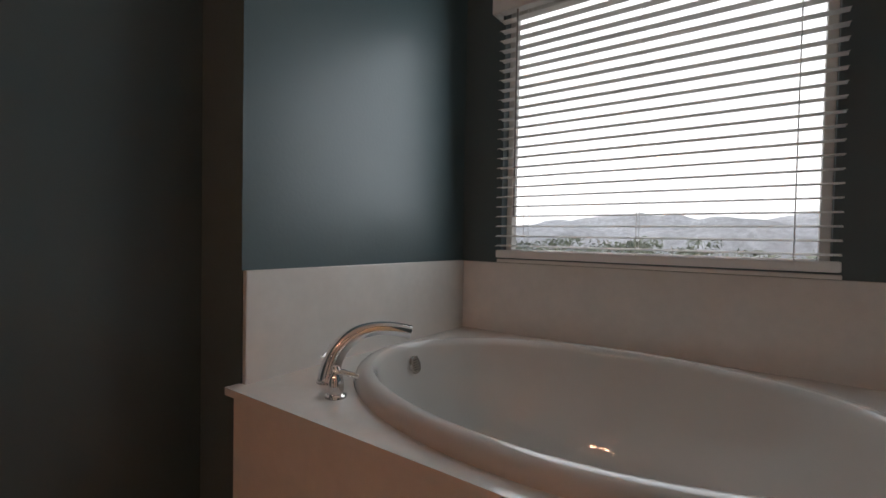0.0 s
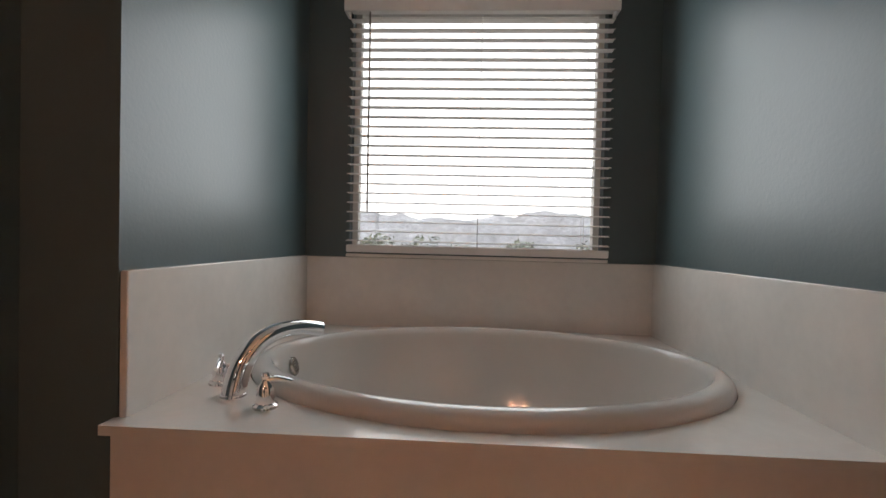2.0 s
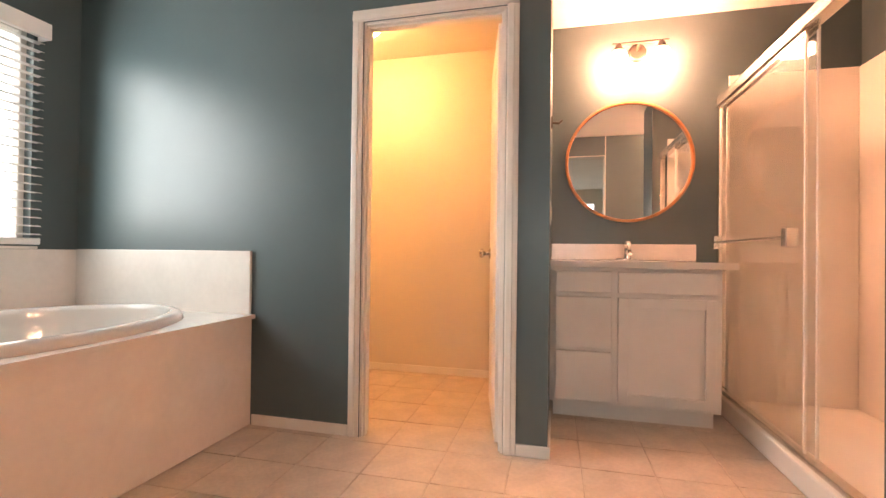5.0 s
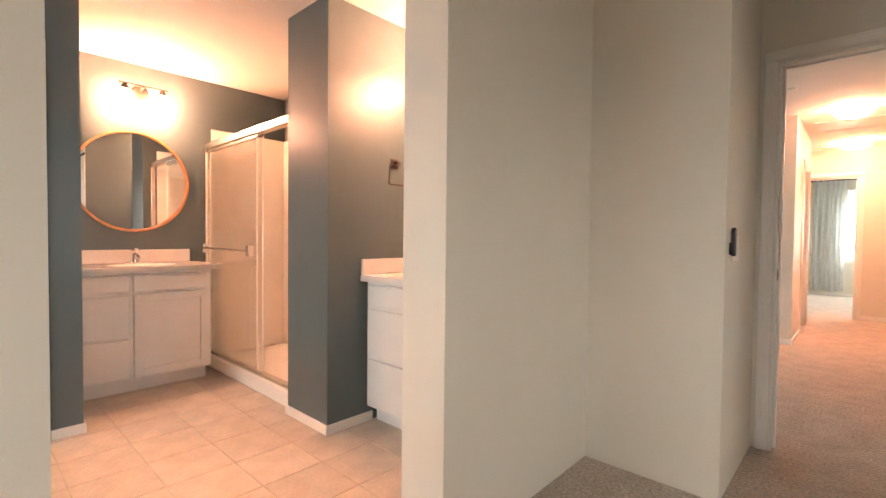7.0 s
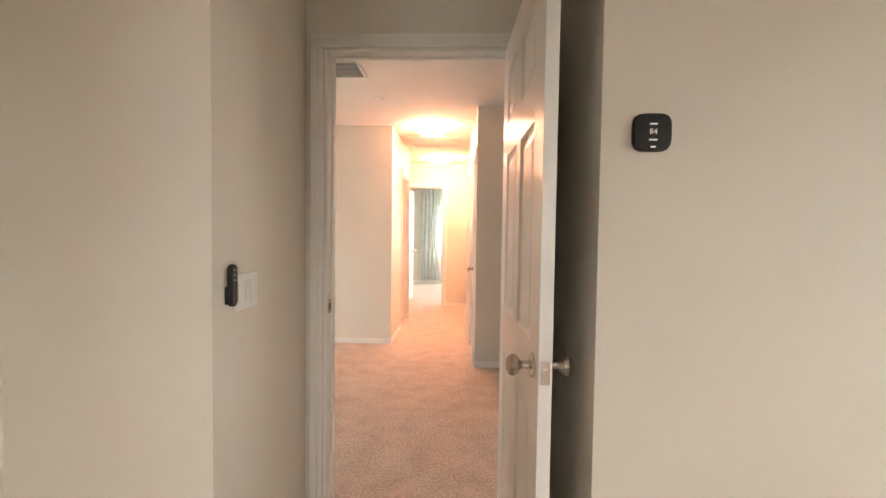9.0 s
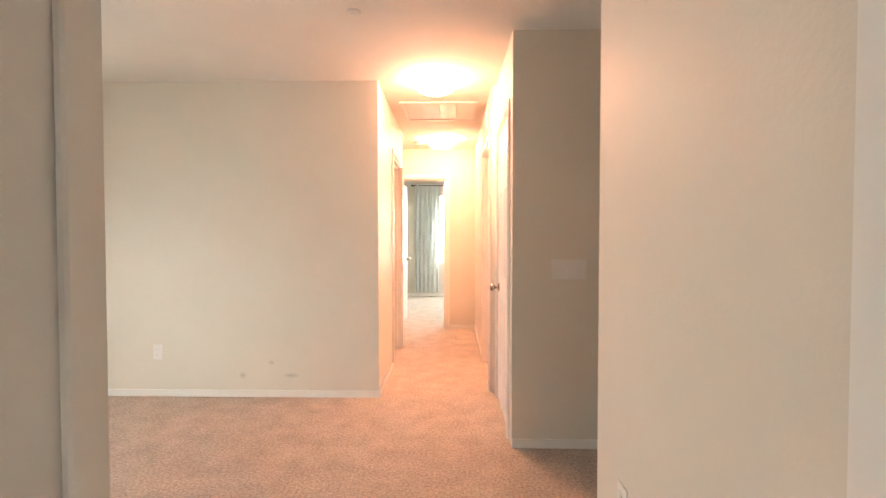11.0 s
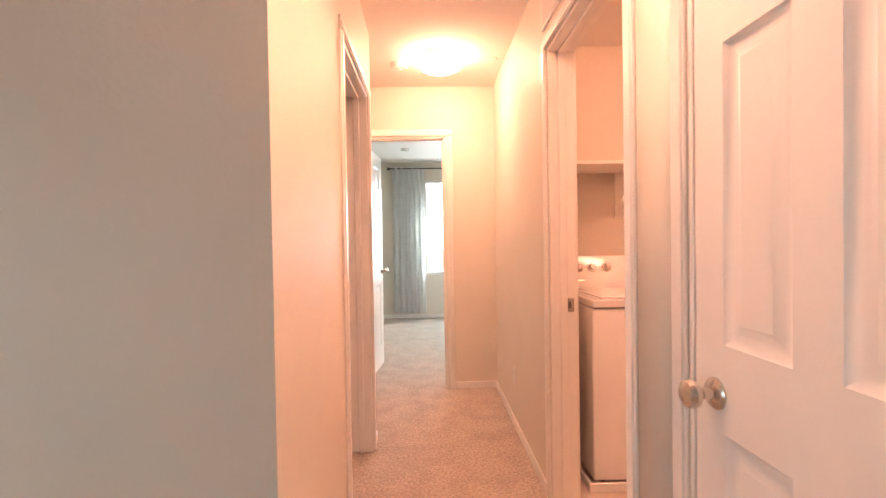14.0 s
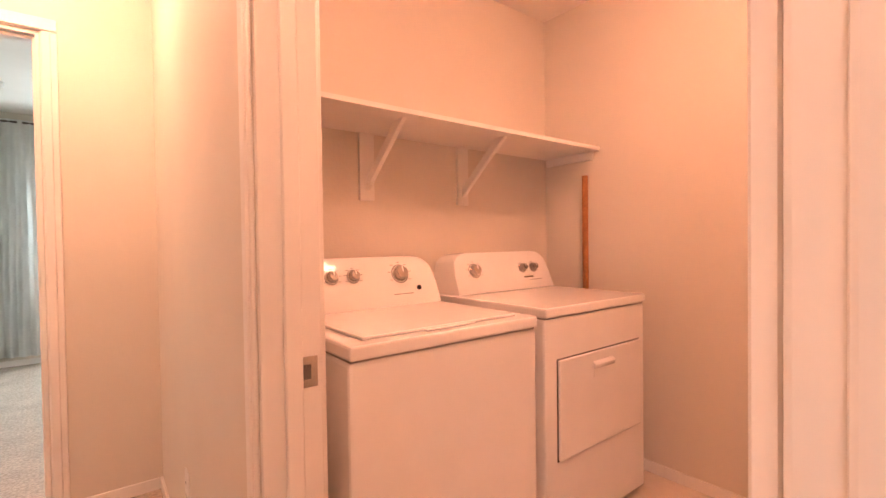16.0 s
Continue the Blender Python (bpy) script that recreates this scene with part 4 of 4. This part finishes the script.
thermo = thing("thermostat", pose(1.239, 1.07, 1.523), "black rounded square smart thermostat on the wall", "thermostat")
sq = [(1.239 + 0.0445 * (abs(math.cos(a)) ** 0.5) * (1 if math.cos(a) > 0 else -1), 1.523 + 0.0445 * (abs(math.sin(a)) ** 0.5) * (1 if math.sin(a) > 0 else -1))
      for a in [2 * math.pi * k / 64 for k in range(64)]]
part("back_plate", prism([(1.239 + (x - 1.239) * 1.04, 1.523 + (z - 1.523) * 1.04) for x, z in sq], 1.0625, 1.0695, "y"), M_BLACK, thermo)
part("screen_body", prism(sq, 1.053, 1.063, "y", 0.0025), M_BLACK, thermo)
fc = bpy.data.curves.new("digits", "FONT")
fc.body, fc.size, fc.align_x, fc.align_y, fc.extrude = "84", 0.019, "CENTER", "CENTER", 0.0002
tmp = new("digits_source", fc)
dm = bpy.data.meshes.new_from_object(tmp.evaluated_get(bpy.context.evaluated_depsgraph_get()))
bpy.data.objects.remove(tmp)
dm.materials.append(M_SCREEN)
dg = new("digits", dm)
dg.parent, dg.matrix_parent_inverse = thermo, chain(thermo).inverted()
dg.matrix_basis = pose(1.239, 1.0526, 1.523, 90, 0, 0)
tagged(dg, "lit temperature digits")
for z, w in ((1.542, 0.018), (1.504, 0.020), (1.487, 0.012)):
    part("display_bar", boxes((1.239 - w / 2, 1.239 + w / 2, 1.0522, 1.0532, z - 0.002, z + 0.002)), M_SCREEN, thermo)

# strike plates in the jambs
for m, lab in ((pose(0.965, 6.0155, 0.903, 0, 0, 0), "nickel strike plate in the laundry door jamb"), (pose(0.2035, 1.905, 0.94, 0, 0, 90), "nickel strike plate in the bedroom door jamb")):
    s = thing("strike_plate", m, lab, "strike plate", "strike plates")
    part("strike_leaf", boxes((-0.024, 0.024, -0.0025, -0.0003, -0.03, 0.03), bevel=0.001), M_NICKEL, s, local=True)
    part("strike_hole", boxes((-0.010, 0.010, -0.0032, -0.002, -0.014, 0.014)), M_DARKGAP, s, local=True)
for z in (0.25, 1.07, 1.83):
    s = thing("jamb_hinge", pose(0.982, 5.238, z), "satin nickel hinge leaf on the laundry jamb", "hinge", "laundry hinges")
    part("hinge_leaf", boxes((-0.018, 0.014, 0.0003, 0.0025, -0.045, 0.045), bevel=0.001), M_NICKEL, s, local=True)
    part("knuckle", tube([(0.018, 0.004, -0.045), (0.018, 0.004, 0.045)], 0.006, 10), M_NICKEL, s, local=True)


# ---- ceiling fittings ----
def ceiling_lamp(m, r, label, lit=M_DOME):
    t = thing("ceiling_lamp", m, label, "ceiling lamp", "flush ceiling lamps")
    part("ceiling_pan", lathe([(0, 0), (r * 0.86, 0), (r * 0.90, -0.012), (r * 0.88, -0.022), (0, -0.022)], 40), M_NICKEL, t, local=True)
    part("dome", lathe([(0, -0.0225), (r * 0.92, -0.023), (r, -0.032), (r * 0.97, -0.05), (r * 0.82, -0.078), (r * 0.55, -0.100), (r * 0.25, -0.111), (0, -0.113)], 40), lit, t, "lit frosted glass dome", local=True)
    part("finial", lathe([(0, -0.112), (0.012, -0.113), (0.013, -0.122), (0.007, -0.130), (0, -0.132)], 16), M_NICKEL, t, local=True)
    return t


first = ceiling_lamp(pose(0.44, 4.98, H - 0.001), 0.165, "lit flush ceiling lamp with a frosted dome")
copy_thing(first, pose(0.435, 7.07, H - 0.001))
ceiling_lamp(pose(1.9, 5.72, H - 0.001), 0.165, "lit flush ceiling lamp in the laundry room", M_LDOME)
ceiling_lamp(pose(-3.27, -1.80, H - 0.001), 0.14, "yellow lit flush ceiling lamp in the toilet room", M_YDOME)


def ceiling_disc(name, x, y, r, h, label, category):
    t = thing(name, pose(x, y, H), label, category)
    part("housing", lathe([(0, -0.0005), (r, -0.0005), (r, -h * 0.55), (r * 0.86, -h), (0, -h)], 32, pose(x, y, H)), M_WHITEPL, t)
    part("centre", lathe([(0, -h + 0.001), (r * 0.4, -h + 0.0005), (r * 0.35, -h - 0.006), (0, -h - 0.007)], 20, pose(x, y, H)), M_WHITEPL, t)


ceiling_disc("smoke_detector", 0.15, 7.21, 0.062, 0.034, "white round smoke detector on the hall ceiling", "smoke detector")
ceiling_disc("sprinkler_cover", 0.04, 3.95, 0.042, 0.012, "small white sprinkler cover on the landing ceiling", "sprinkler")
ceiling_disc("sprinkler_cover", 0.80, 7.13, 0.035, 0.010, "small white sprinkler cover beside the lamp", "sprinkler")
ceiling_disc("smoke_detector", 0.05, 10.1, 0.065, 0.034, "white round smoke detector in the far bedroom", "smoke detector")
ceiling_disc("sprinkler_cover", 0.42, 8.9, 0.042, 0.012, "small white sprinkler cover in the far bedroom", "sprinkler")


def grille(name, m, w, h, n, label, vertical=False):
    """A louvred grille lying in local x and z, the room towards -y."""
    t = thing(name, m, label, "vent")
    f = 0.022
    part("backing", boxes((-w / 2 + 0.004, w / 2 - 0.004, -0.004, -0.0008, -h / 2 + 0.004, h / 2 - 0.004)), M_DARKGAP, t, local=True)
    part("frame", boxes((-w / 2, w / 2, -0.012, -0.0006, h / 2 - f, h / 2), (-w / 2, w / 2, -0.012, -0.0006, -h / 2, -h / 2 + f), (-w / 2, -w / 2 + f, -0.012, -0.0006, -h / 2 + f, h / 2 - f),
                        (w / 2 - f, w / 2, -0.012, -0.0006, -h / 2 + f, h / 2 - f), bevel=0.003), M_WHITEPL, t, local=True)
    step = (h - 2 * f) / n
    bm = boxes((-w / 2 + f, w / 2 - f, -0.0012, 0.0012, -step * 0.42, step * 0.42))
    me = mesh_of("slat", bm)
    me.materials.append(M_WHITEPL)
    for k in range(n):
        s = new("slat", me)
        s.parent = t
        s.matrix_basis = pose(0, -0.008, -h / 2 + f + (k + 0.5) * step, 40)
    return t


grille("ceiling_vent", pose(-0.11, 3.24, H, 90, 0, 0), 0.32, 0.34, 9, "white louvred ceiling vent on the landing")
grille("wall_vent", pose(0.882, 5.77, 2.26, 0, 0, -90), 0.62, 0.22, 12, "white louvred return vent above the laundry door")
hatch = thing("return_air_grille", pose(0.452, 5.835, H), "white framed ceiling return grille with four divided panels", "vent")
part("frame", boxes((0.10, 0.805, 5.53, 5.565, H - 0.016, H - 0.0005), (0.10, 0.805, 6.11, 6.145, H - 0.016, H - 0.0005), (0.10, 0.135, 5.565, 6.11, H - 0.016, H - 0.0005), (0.77, 0.805, 5.565, 6.11, H - 0.016, H - 0.0005), bevel=0.004), M_WHITEPL, hatch)
for k in range(4):
    x0 = 0.139 + k * 0.158
    part("panel", boxes((x0, x0 + 0.150, 5.569, 6.106, H - 0.007, H - 0.0006), bevel=0.003), M_WHITEPL, hatch)
    part("divider", boxes((x0 + 0.1505, x0 + 0.1575, 5.566, 6.109, H - 0.013, H - 0.0006)), M_WHITEPL, hatch)


# ---- laundry ----
def knob(parent, m, r, lab="grey satin control knob"):
    k = part("control_knob", lathe([(0, 0), (r, 0), (r, 0.004), (r * 0.86, 0.006), (r * 0.78, 0.024), (r * 0.7, 0.028), (0, 0.028)], 28, m), M_DIAL, parent, lab, local=True)
    part("pointer", boxes((-0.002, 0.002, 0.0, r * 0.7, 0.0275, 0.0295)), M_WHITEPL, k).matrix_parent_inverse = Matrix()
    k.children[0].matrix_basis = m
    part("dial_ring", lathe([(r * 1.06, 0.0), (r * 1.22, 0.0), (r * 1.22, 0.0012), (r * 1.06, 0.0012), (r * 1.06, 0.0)], 28, m), M_GREY, parent, local=True)


def appliance(m, w, label, category, name, washer):
    """Front on local y = 0, body towards +y."""
    t = thing(name, m, label, category, "laundry machines")
    d, h = 0.70, 0.860
    part("cabinet", boxes((0, w, 0.008, d, 0.025, h), bevel=0.010), M_ENAMEL, t, local=True)
    part("top_seam", boxes((0.006, w - 0.006, 0.011, d - 0.01, h - 0.0005, h + 0.0045)), M_GREY, t, local=True)
    part("top", boxes((0, w, 0.0, d, h + 0.005, h + 0.042), bevel=0.007), M_ENAMEL, t, local=True)
    for x in (0.06, w - 0.06):
        for y in (0.07, d - 0.07):
            part("foot", lathe([(0, 0.0), (0.02, 0.0), (0.02, 0.026), (0, 0.026)], 14, pose(x, y, 0.0)), M_BLACK, t, local=True)
    # console: a sloped hump with rounded shoulders
    z0 = h + 0.0425
    xs = [0.012, 0.016, 0.030, 0.055, 0.085, 0.12]
    hs = [0.0, 0.085, 0.150, 0.175, 0.188, 0.192]
    outline = [(x, v) for x, v in zip(xs, hs)] + [(w - x, v) for x, v in zip(xs[::-1], hs[::-1])]
    bm = bmesh.new()
    front, back = [], []
    for x, v in outline:
        front.append(bm.verts.new((x, 0.50 + 0.075 * (v / 0.192) ** 1.0, z0 + v)))
        back.append(bm.verts.new((x, d - 0.004, z0 + v * 0.97)))
    n = len(outline)
    bm.faces.new(front)
    bm.faces.new(back[::-1])
    for i in range(n):
        bm.faces.new((front[i], front[(i + 1) % n], back[(i + 1) % n], back[i]))
    bmesh.ops.recalc_face_normals(bm, faces=bm.faces)
    bmesh.ops.bevel(bm, geom=[e for e in bm.edges if e.verts[0] in front and e.verts[1] in front or e.calc_length() > 0.3], offset=0.006, segments=2, affect="EDGES", profile=0.5)
    con = part("console", bm, M_ENAMEL, t, "raised control console", local=True)
    tilt = math.degrees(math.atan2(0.075, 0.192))

    def on(x, v):
        return pose(x, 0.50 + 0.075 * v / 0.192 - 0.0008, z0 + v, 90 - tilt, 0, 0)
    if washer:
        spots = [(0.112, 0.022), (0.197, 0.022), (0.283, 0.022), (0.486, 0.032)]
    else:
        spots = [(0.14, 0.030), (0.468, 0.021), (0.550, 0.021)]
    kz = 0.122 if washer else 0.106
    for x, r in spots:
        knob(con, on(x, kz), r)
        for k in range(7):
            a = radians(-120 + 40 * k)
            part("mark", boxes((-0.006, 0.006, -0.0012, 0.0012, 0.0, 0.001)), M_GREY, con, local=True).matrix_basis = on(x, kz) @ pose(1.5 * r * math.sin(a), 1.5 * r * math.cos(a), 0)
    part("print_bar", boxes((-0.045, 0.045, -0.0016, 0.0016, 0, 0.001)), M_GREY, con, local=True).matrix_basis = on(spots[-1][0], 0.045)
    part("badge", boxes((-0.035, 0.035, -0.004, 0.004, 0, 0.0015), bevel=0.0005), M_NICKEL, con, local=True).matrix_basis = on(0.06 + 0.05 if washer else 0.50, 0.05 if washer else 0.06)
    if washer:
        part("start_button", lathe([(0, 0), (0.010, 0), (0.010, 0.005), (0, 0.006)], 18, on(0.562, 0.064)), M_BLACK, con, local=True)
        part("lid", boxes((0.055, w - 0.055, 0.045, 0.46, h + 0.0425, h + 0.052), bevel=0.006), M_ENAMEL, t, "hinged top lid", local=True)
        part("lid_lip", boxes((w / 2 - 0.09, w / 2 + 0.09, 0.030, 0.046, h + 0.043, h + 0.050), bevel=0.003), M_ENAMEL, t, local=True)
    else:
        part("door_seam", boxes((0.066, w - 0.046, 0.0065, 0.0085, 0.322, 0.708)), M_DARKGAP, t, local=True)
        door = part("dryer_door", boxes((0.070, w - 0.050, -0.006, 0.0075, 0.326, 0.704), bevel=0.006), M_ENAMEL, t, "pull-down dryer door", local=True)
        part("pull_recess", boxes((w / 2 - 0.065, w / 2 + 0.065, -0.0075, -0.005, 0.605, 0.645), bevel=0.001), M_ENAMEL, door, local=True)
        part("pull_lip", prism([(-0.020, 0.655), (-0.006, 0.667), (-0.006, 0.640), (-0.014, 0.637)], w / 2 - 0.07, w / 2 + 0.07, "x", 0.002), M_ENAMEL, door, "moulded pull handle", local=True)
    return t


appliance(pose(1.120, 6.14, 0.002), 0.672, "white top-load washing machine with four knobs", "washing machine", "washing_machine", True)
appliance(pose(1.925, 6.215, 0.002), 0.690, "white front-load dryer beside the washing machine", "dryer", "clothes_dryer", False)
tray = thing("washer_drain_pan", pose(1.5, 6.2, 0), "low white drain pan lip in front of the washer", "drain pan")
part("pan_lip", boxes((1.08, 1.80, 6.092, 6.107, 0.002, 0.045), (1.08, 1.095, 6.107, 6.86, 0.002, 0.045), bevel=0.004), M_WHITEPL, tray)

shelf = thing("wall_shelf", pose(1.95, 6.93, 1.60), "white painted shelf on wooden brackets over the machines", "shelf")
part("shelf_board", boxes((1.002, 2.798, 6.56, 6.929, 1.627, 1.646), bevel=0.002), M_TRIM, shelf)
part("end_cleat", boxes((2.780, 2.799, 6.60, 6.909, 1.583, 1.6265), bevel=0.002), M_TRIM, shelf)
for x in (1.59, 2.135):
    b = part("bracket", boxes((x - 0.035, x + 0.035, 6.912, 6.929, 1.335, 1.6265), bevel=0.002), M_TRIM, shelf)
    part("brace", prism([(6.911, 1.375), (6.911, 1.420), (6.67, 1.6265), (6.610, 1.6265)], x - 0.010, x + 0.010, "x", 0.001), M_TRIM, b)

stick = thing("wooden_pole", pose(2.775, 6.64, 0.0), "varnished wooden pole leaning beside the dryer", "pole")
part("pole_shaft", tube([(2.768, 6.635, 0.003), (2.772, 6.638, 0.75), (2.776, 6.64, 1.50)], [0.016, 0.0165, 0.0165], 14), M_STICK, stick)

# ---- far bedroom ----
def drape(x0, x1, y, z0, z1, folds, label):
    t = thing("curtain", pose((x0 + x1) / 2, y, z0), label, "curtain", "bedroom curtains")
    bm = bmesh.new()
    nx, nz = folds * 10, 26
    grid = []
    for j in range(nz + 1):
        v = j / nz
        row = []
        for i in range(nx + 1):
            u = i / nx
            amp = 0.011 + 0.016 * (1 - v)
            ph = 2 * math.pi * folds * (u + 0.03 * math.sin(5 * u + 2 * v)) + 0.6 * math.sin(3 * v)
            spread = 1 + 0.06 * (1 - v) * math.sin(2.1 * math.pi * u + 0.7)
            row.append(bm.verts.new(((x0 + x1) / 2 + (x0 - x1) * (0.5 - u) * -1 * spread * -1, y + amp * math.sin(ph) + 0.006 * math.sin(9 * v + 13 * u), z0 + (z1 - z0) * v + 0.006 * math.sin(7 * u) * (1 - v))))
        grid.append(row)
    for a, b in zip(grid, grid[1:]):
        for i in range(nx):
            bm.faces.new((a[i], a[i + 1], b[i + 1], b[i]))
    geom = bmesh.ops.solidify(bm, geom=list(bm.faces), thickness=0.0025)
    bmesh.ops.recalc_face_normals(bm, faces=bm.faces)
    part("cloth", bm, M_CURTAIN, t)
    return t


drape(-0.21, 0.28, 11.065, 0.10, 2.37, 6, "white cotton curtain hanging beside the bright window")
drape(1.55, 2.0, 11.065, 0.10, 2.37, 5, "white cotton curtain on the far end of the rod")
rod = thing("curtain_rod", pose(0.9, 11.065, 2.265), "dark metal curtain rod with end finials", "curtain rod")
part("pole", tube([(-0.25, 11.065, 2.345), (2.1, 11.065, 2.345)], 0.009, 12), M_BRONZE, rod)
part("finial", lathe([(0, 0), (0.02, 0.004), (0.024, 0.02), (0.014, 0.04), (0, 0.044)], 16, pose(-0.25, 11.065, 2.345, 0, -90, 0)), M_BRONZE, rod)
for x in (-0.17, 1.95):
    part("bracket", boxes((x - 0.008, x + 0.008, 11.065, 11.149, 2.322, 2.338), (x - 0.012, x + 0.012, 11.14, 11.1495, 2.30, 2.37), bevel=0.002), M_BRONZE, rod)

# ---- outside ----
structure("ground", boxes((-400, 400, -400, 400, -3.4, -3.2)), M_GROUND, "dry ground below the house", "ground")


def ridge(name, y, depth, x0, x1, height, seed, label):
    bm = bmesh.new()
    rows = []
    n = 90
    for j in range(7):
        v = j / 6
        rows.append([bm.verts.new((x0 + (x1 - x0) * i / n, y - depth * v, -3.2 + (math.sin(math.pi * v) if j not in (0, 6) else 0) *
                                   height * (0.62 + 0.5 * noise.noise((i * 0.09 + seed, v, seed)) + 0.10 * noise.noise((i * 0.6, v * 2, seed))))) for i in range(n + 1)])
    for a, b in zip(rows, rows[1:]):
        for i in range(n):
            bm.faces.new((a[i], a[i + 1], b[i + 1], b[i]))
    bmesh.ops.recalc_face_normals(bm, faces=bm.faces)
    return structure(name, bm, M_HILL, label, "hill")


ridge("backdrop_hill", -150, 60, -206, 134, 20, 3.1, "distant hill with haze painted into its pale grey")
ridge("backdrop_hill_2", -95, 30, -120, 120, 11, 8.4, "low hill beyond the trees with haze painted into its colour")
rng = random.Random(5)
vv, ff = [], []
for c in range(120):
    bx, by = rng.uniform(-46, 46), rng.uniform(-62, -48)
    hh, ww = rng.uniform(2.2, 4.6), rng.uniform(1.4, 2.6)
    for _ in range(150):
        a, r, z = rng.uniform(0, 6.28), ww * rng.random() ** 0.5, rng.random() ** 0.7
        k = 1.0 - 0.6 * abs(z - 0.45)
        p = Vector((bx + r * k * math.cos(a), by + r * k * math.sin(a), -3.2 + hh * z))
        i = len(vv)
        for _q in range(3):
            vv.append(p + Vector((rng.gauss(0, 0.22), rng.gauss(0, 0.22), rng.gauss(0, 0.2))))
        ff.append((i, i + 1, i + 2))
me = bpy.data.meshes.new("tree_line")
me.from_pydata(vv, [], ff)
me.materials.append(M_LEAF)
tagged(new("tree_line", me), "distant dusty green trees below the hills", "trees", kind="stuff")

# a bright overcast sky far behind the windows
M_SKY = glowing("overcast_sky_glow", (0.95, 0.98, 1.0), 2.3)
for nm, spec in (("backdrop_sky", (-380, 380, -301, -300, -3.2, 260)), ("backdrop_sky_2", (-380, 380, 300, 301, -3.2, 260)), ("backdrop_sky_3", (300, 301, -299, 299, -3.2, 260))):
    structure(nm, boxes(spec), M_SKY, "plain bright overcast sky in the distance", "backdrop")

# ---- bathroom tiles ----
tile_bm = boxes((-0.1475, 0.1475, -0.1475, 0.1475, -0.008, 0.0), bevel=0.0025)
tile_mesh = mesh_of("tile", tile_bm)
tile_mesh.materials.append(M_TILE)
for i in range(-6, 6):
    for j in range(-7, 7):
        x, y = -2.156 + 0.3 * i, -0.29 + 0.3 * j
        inside = -3.98 < x < -0.66 and -2.25 < y < 0.52 or -1.72 < x < -0.66 and 0.3 < y < 1.2
        if not inside or (-2.74 > x and y < -2.25):
            continue
        t = new("tile", tile_mesh)
        t.parent = floor_bath
        t.matrix_basis = pose(x, y, random.uniform(-0.0006, 0.0004), random.uniform(-0.1, 0.1), random.uniform(-0.1, 0.1), 90 * random.randrange(4))
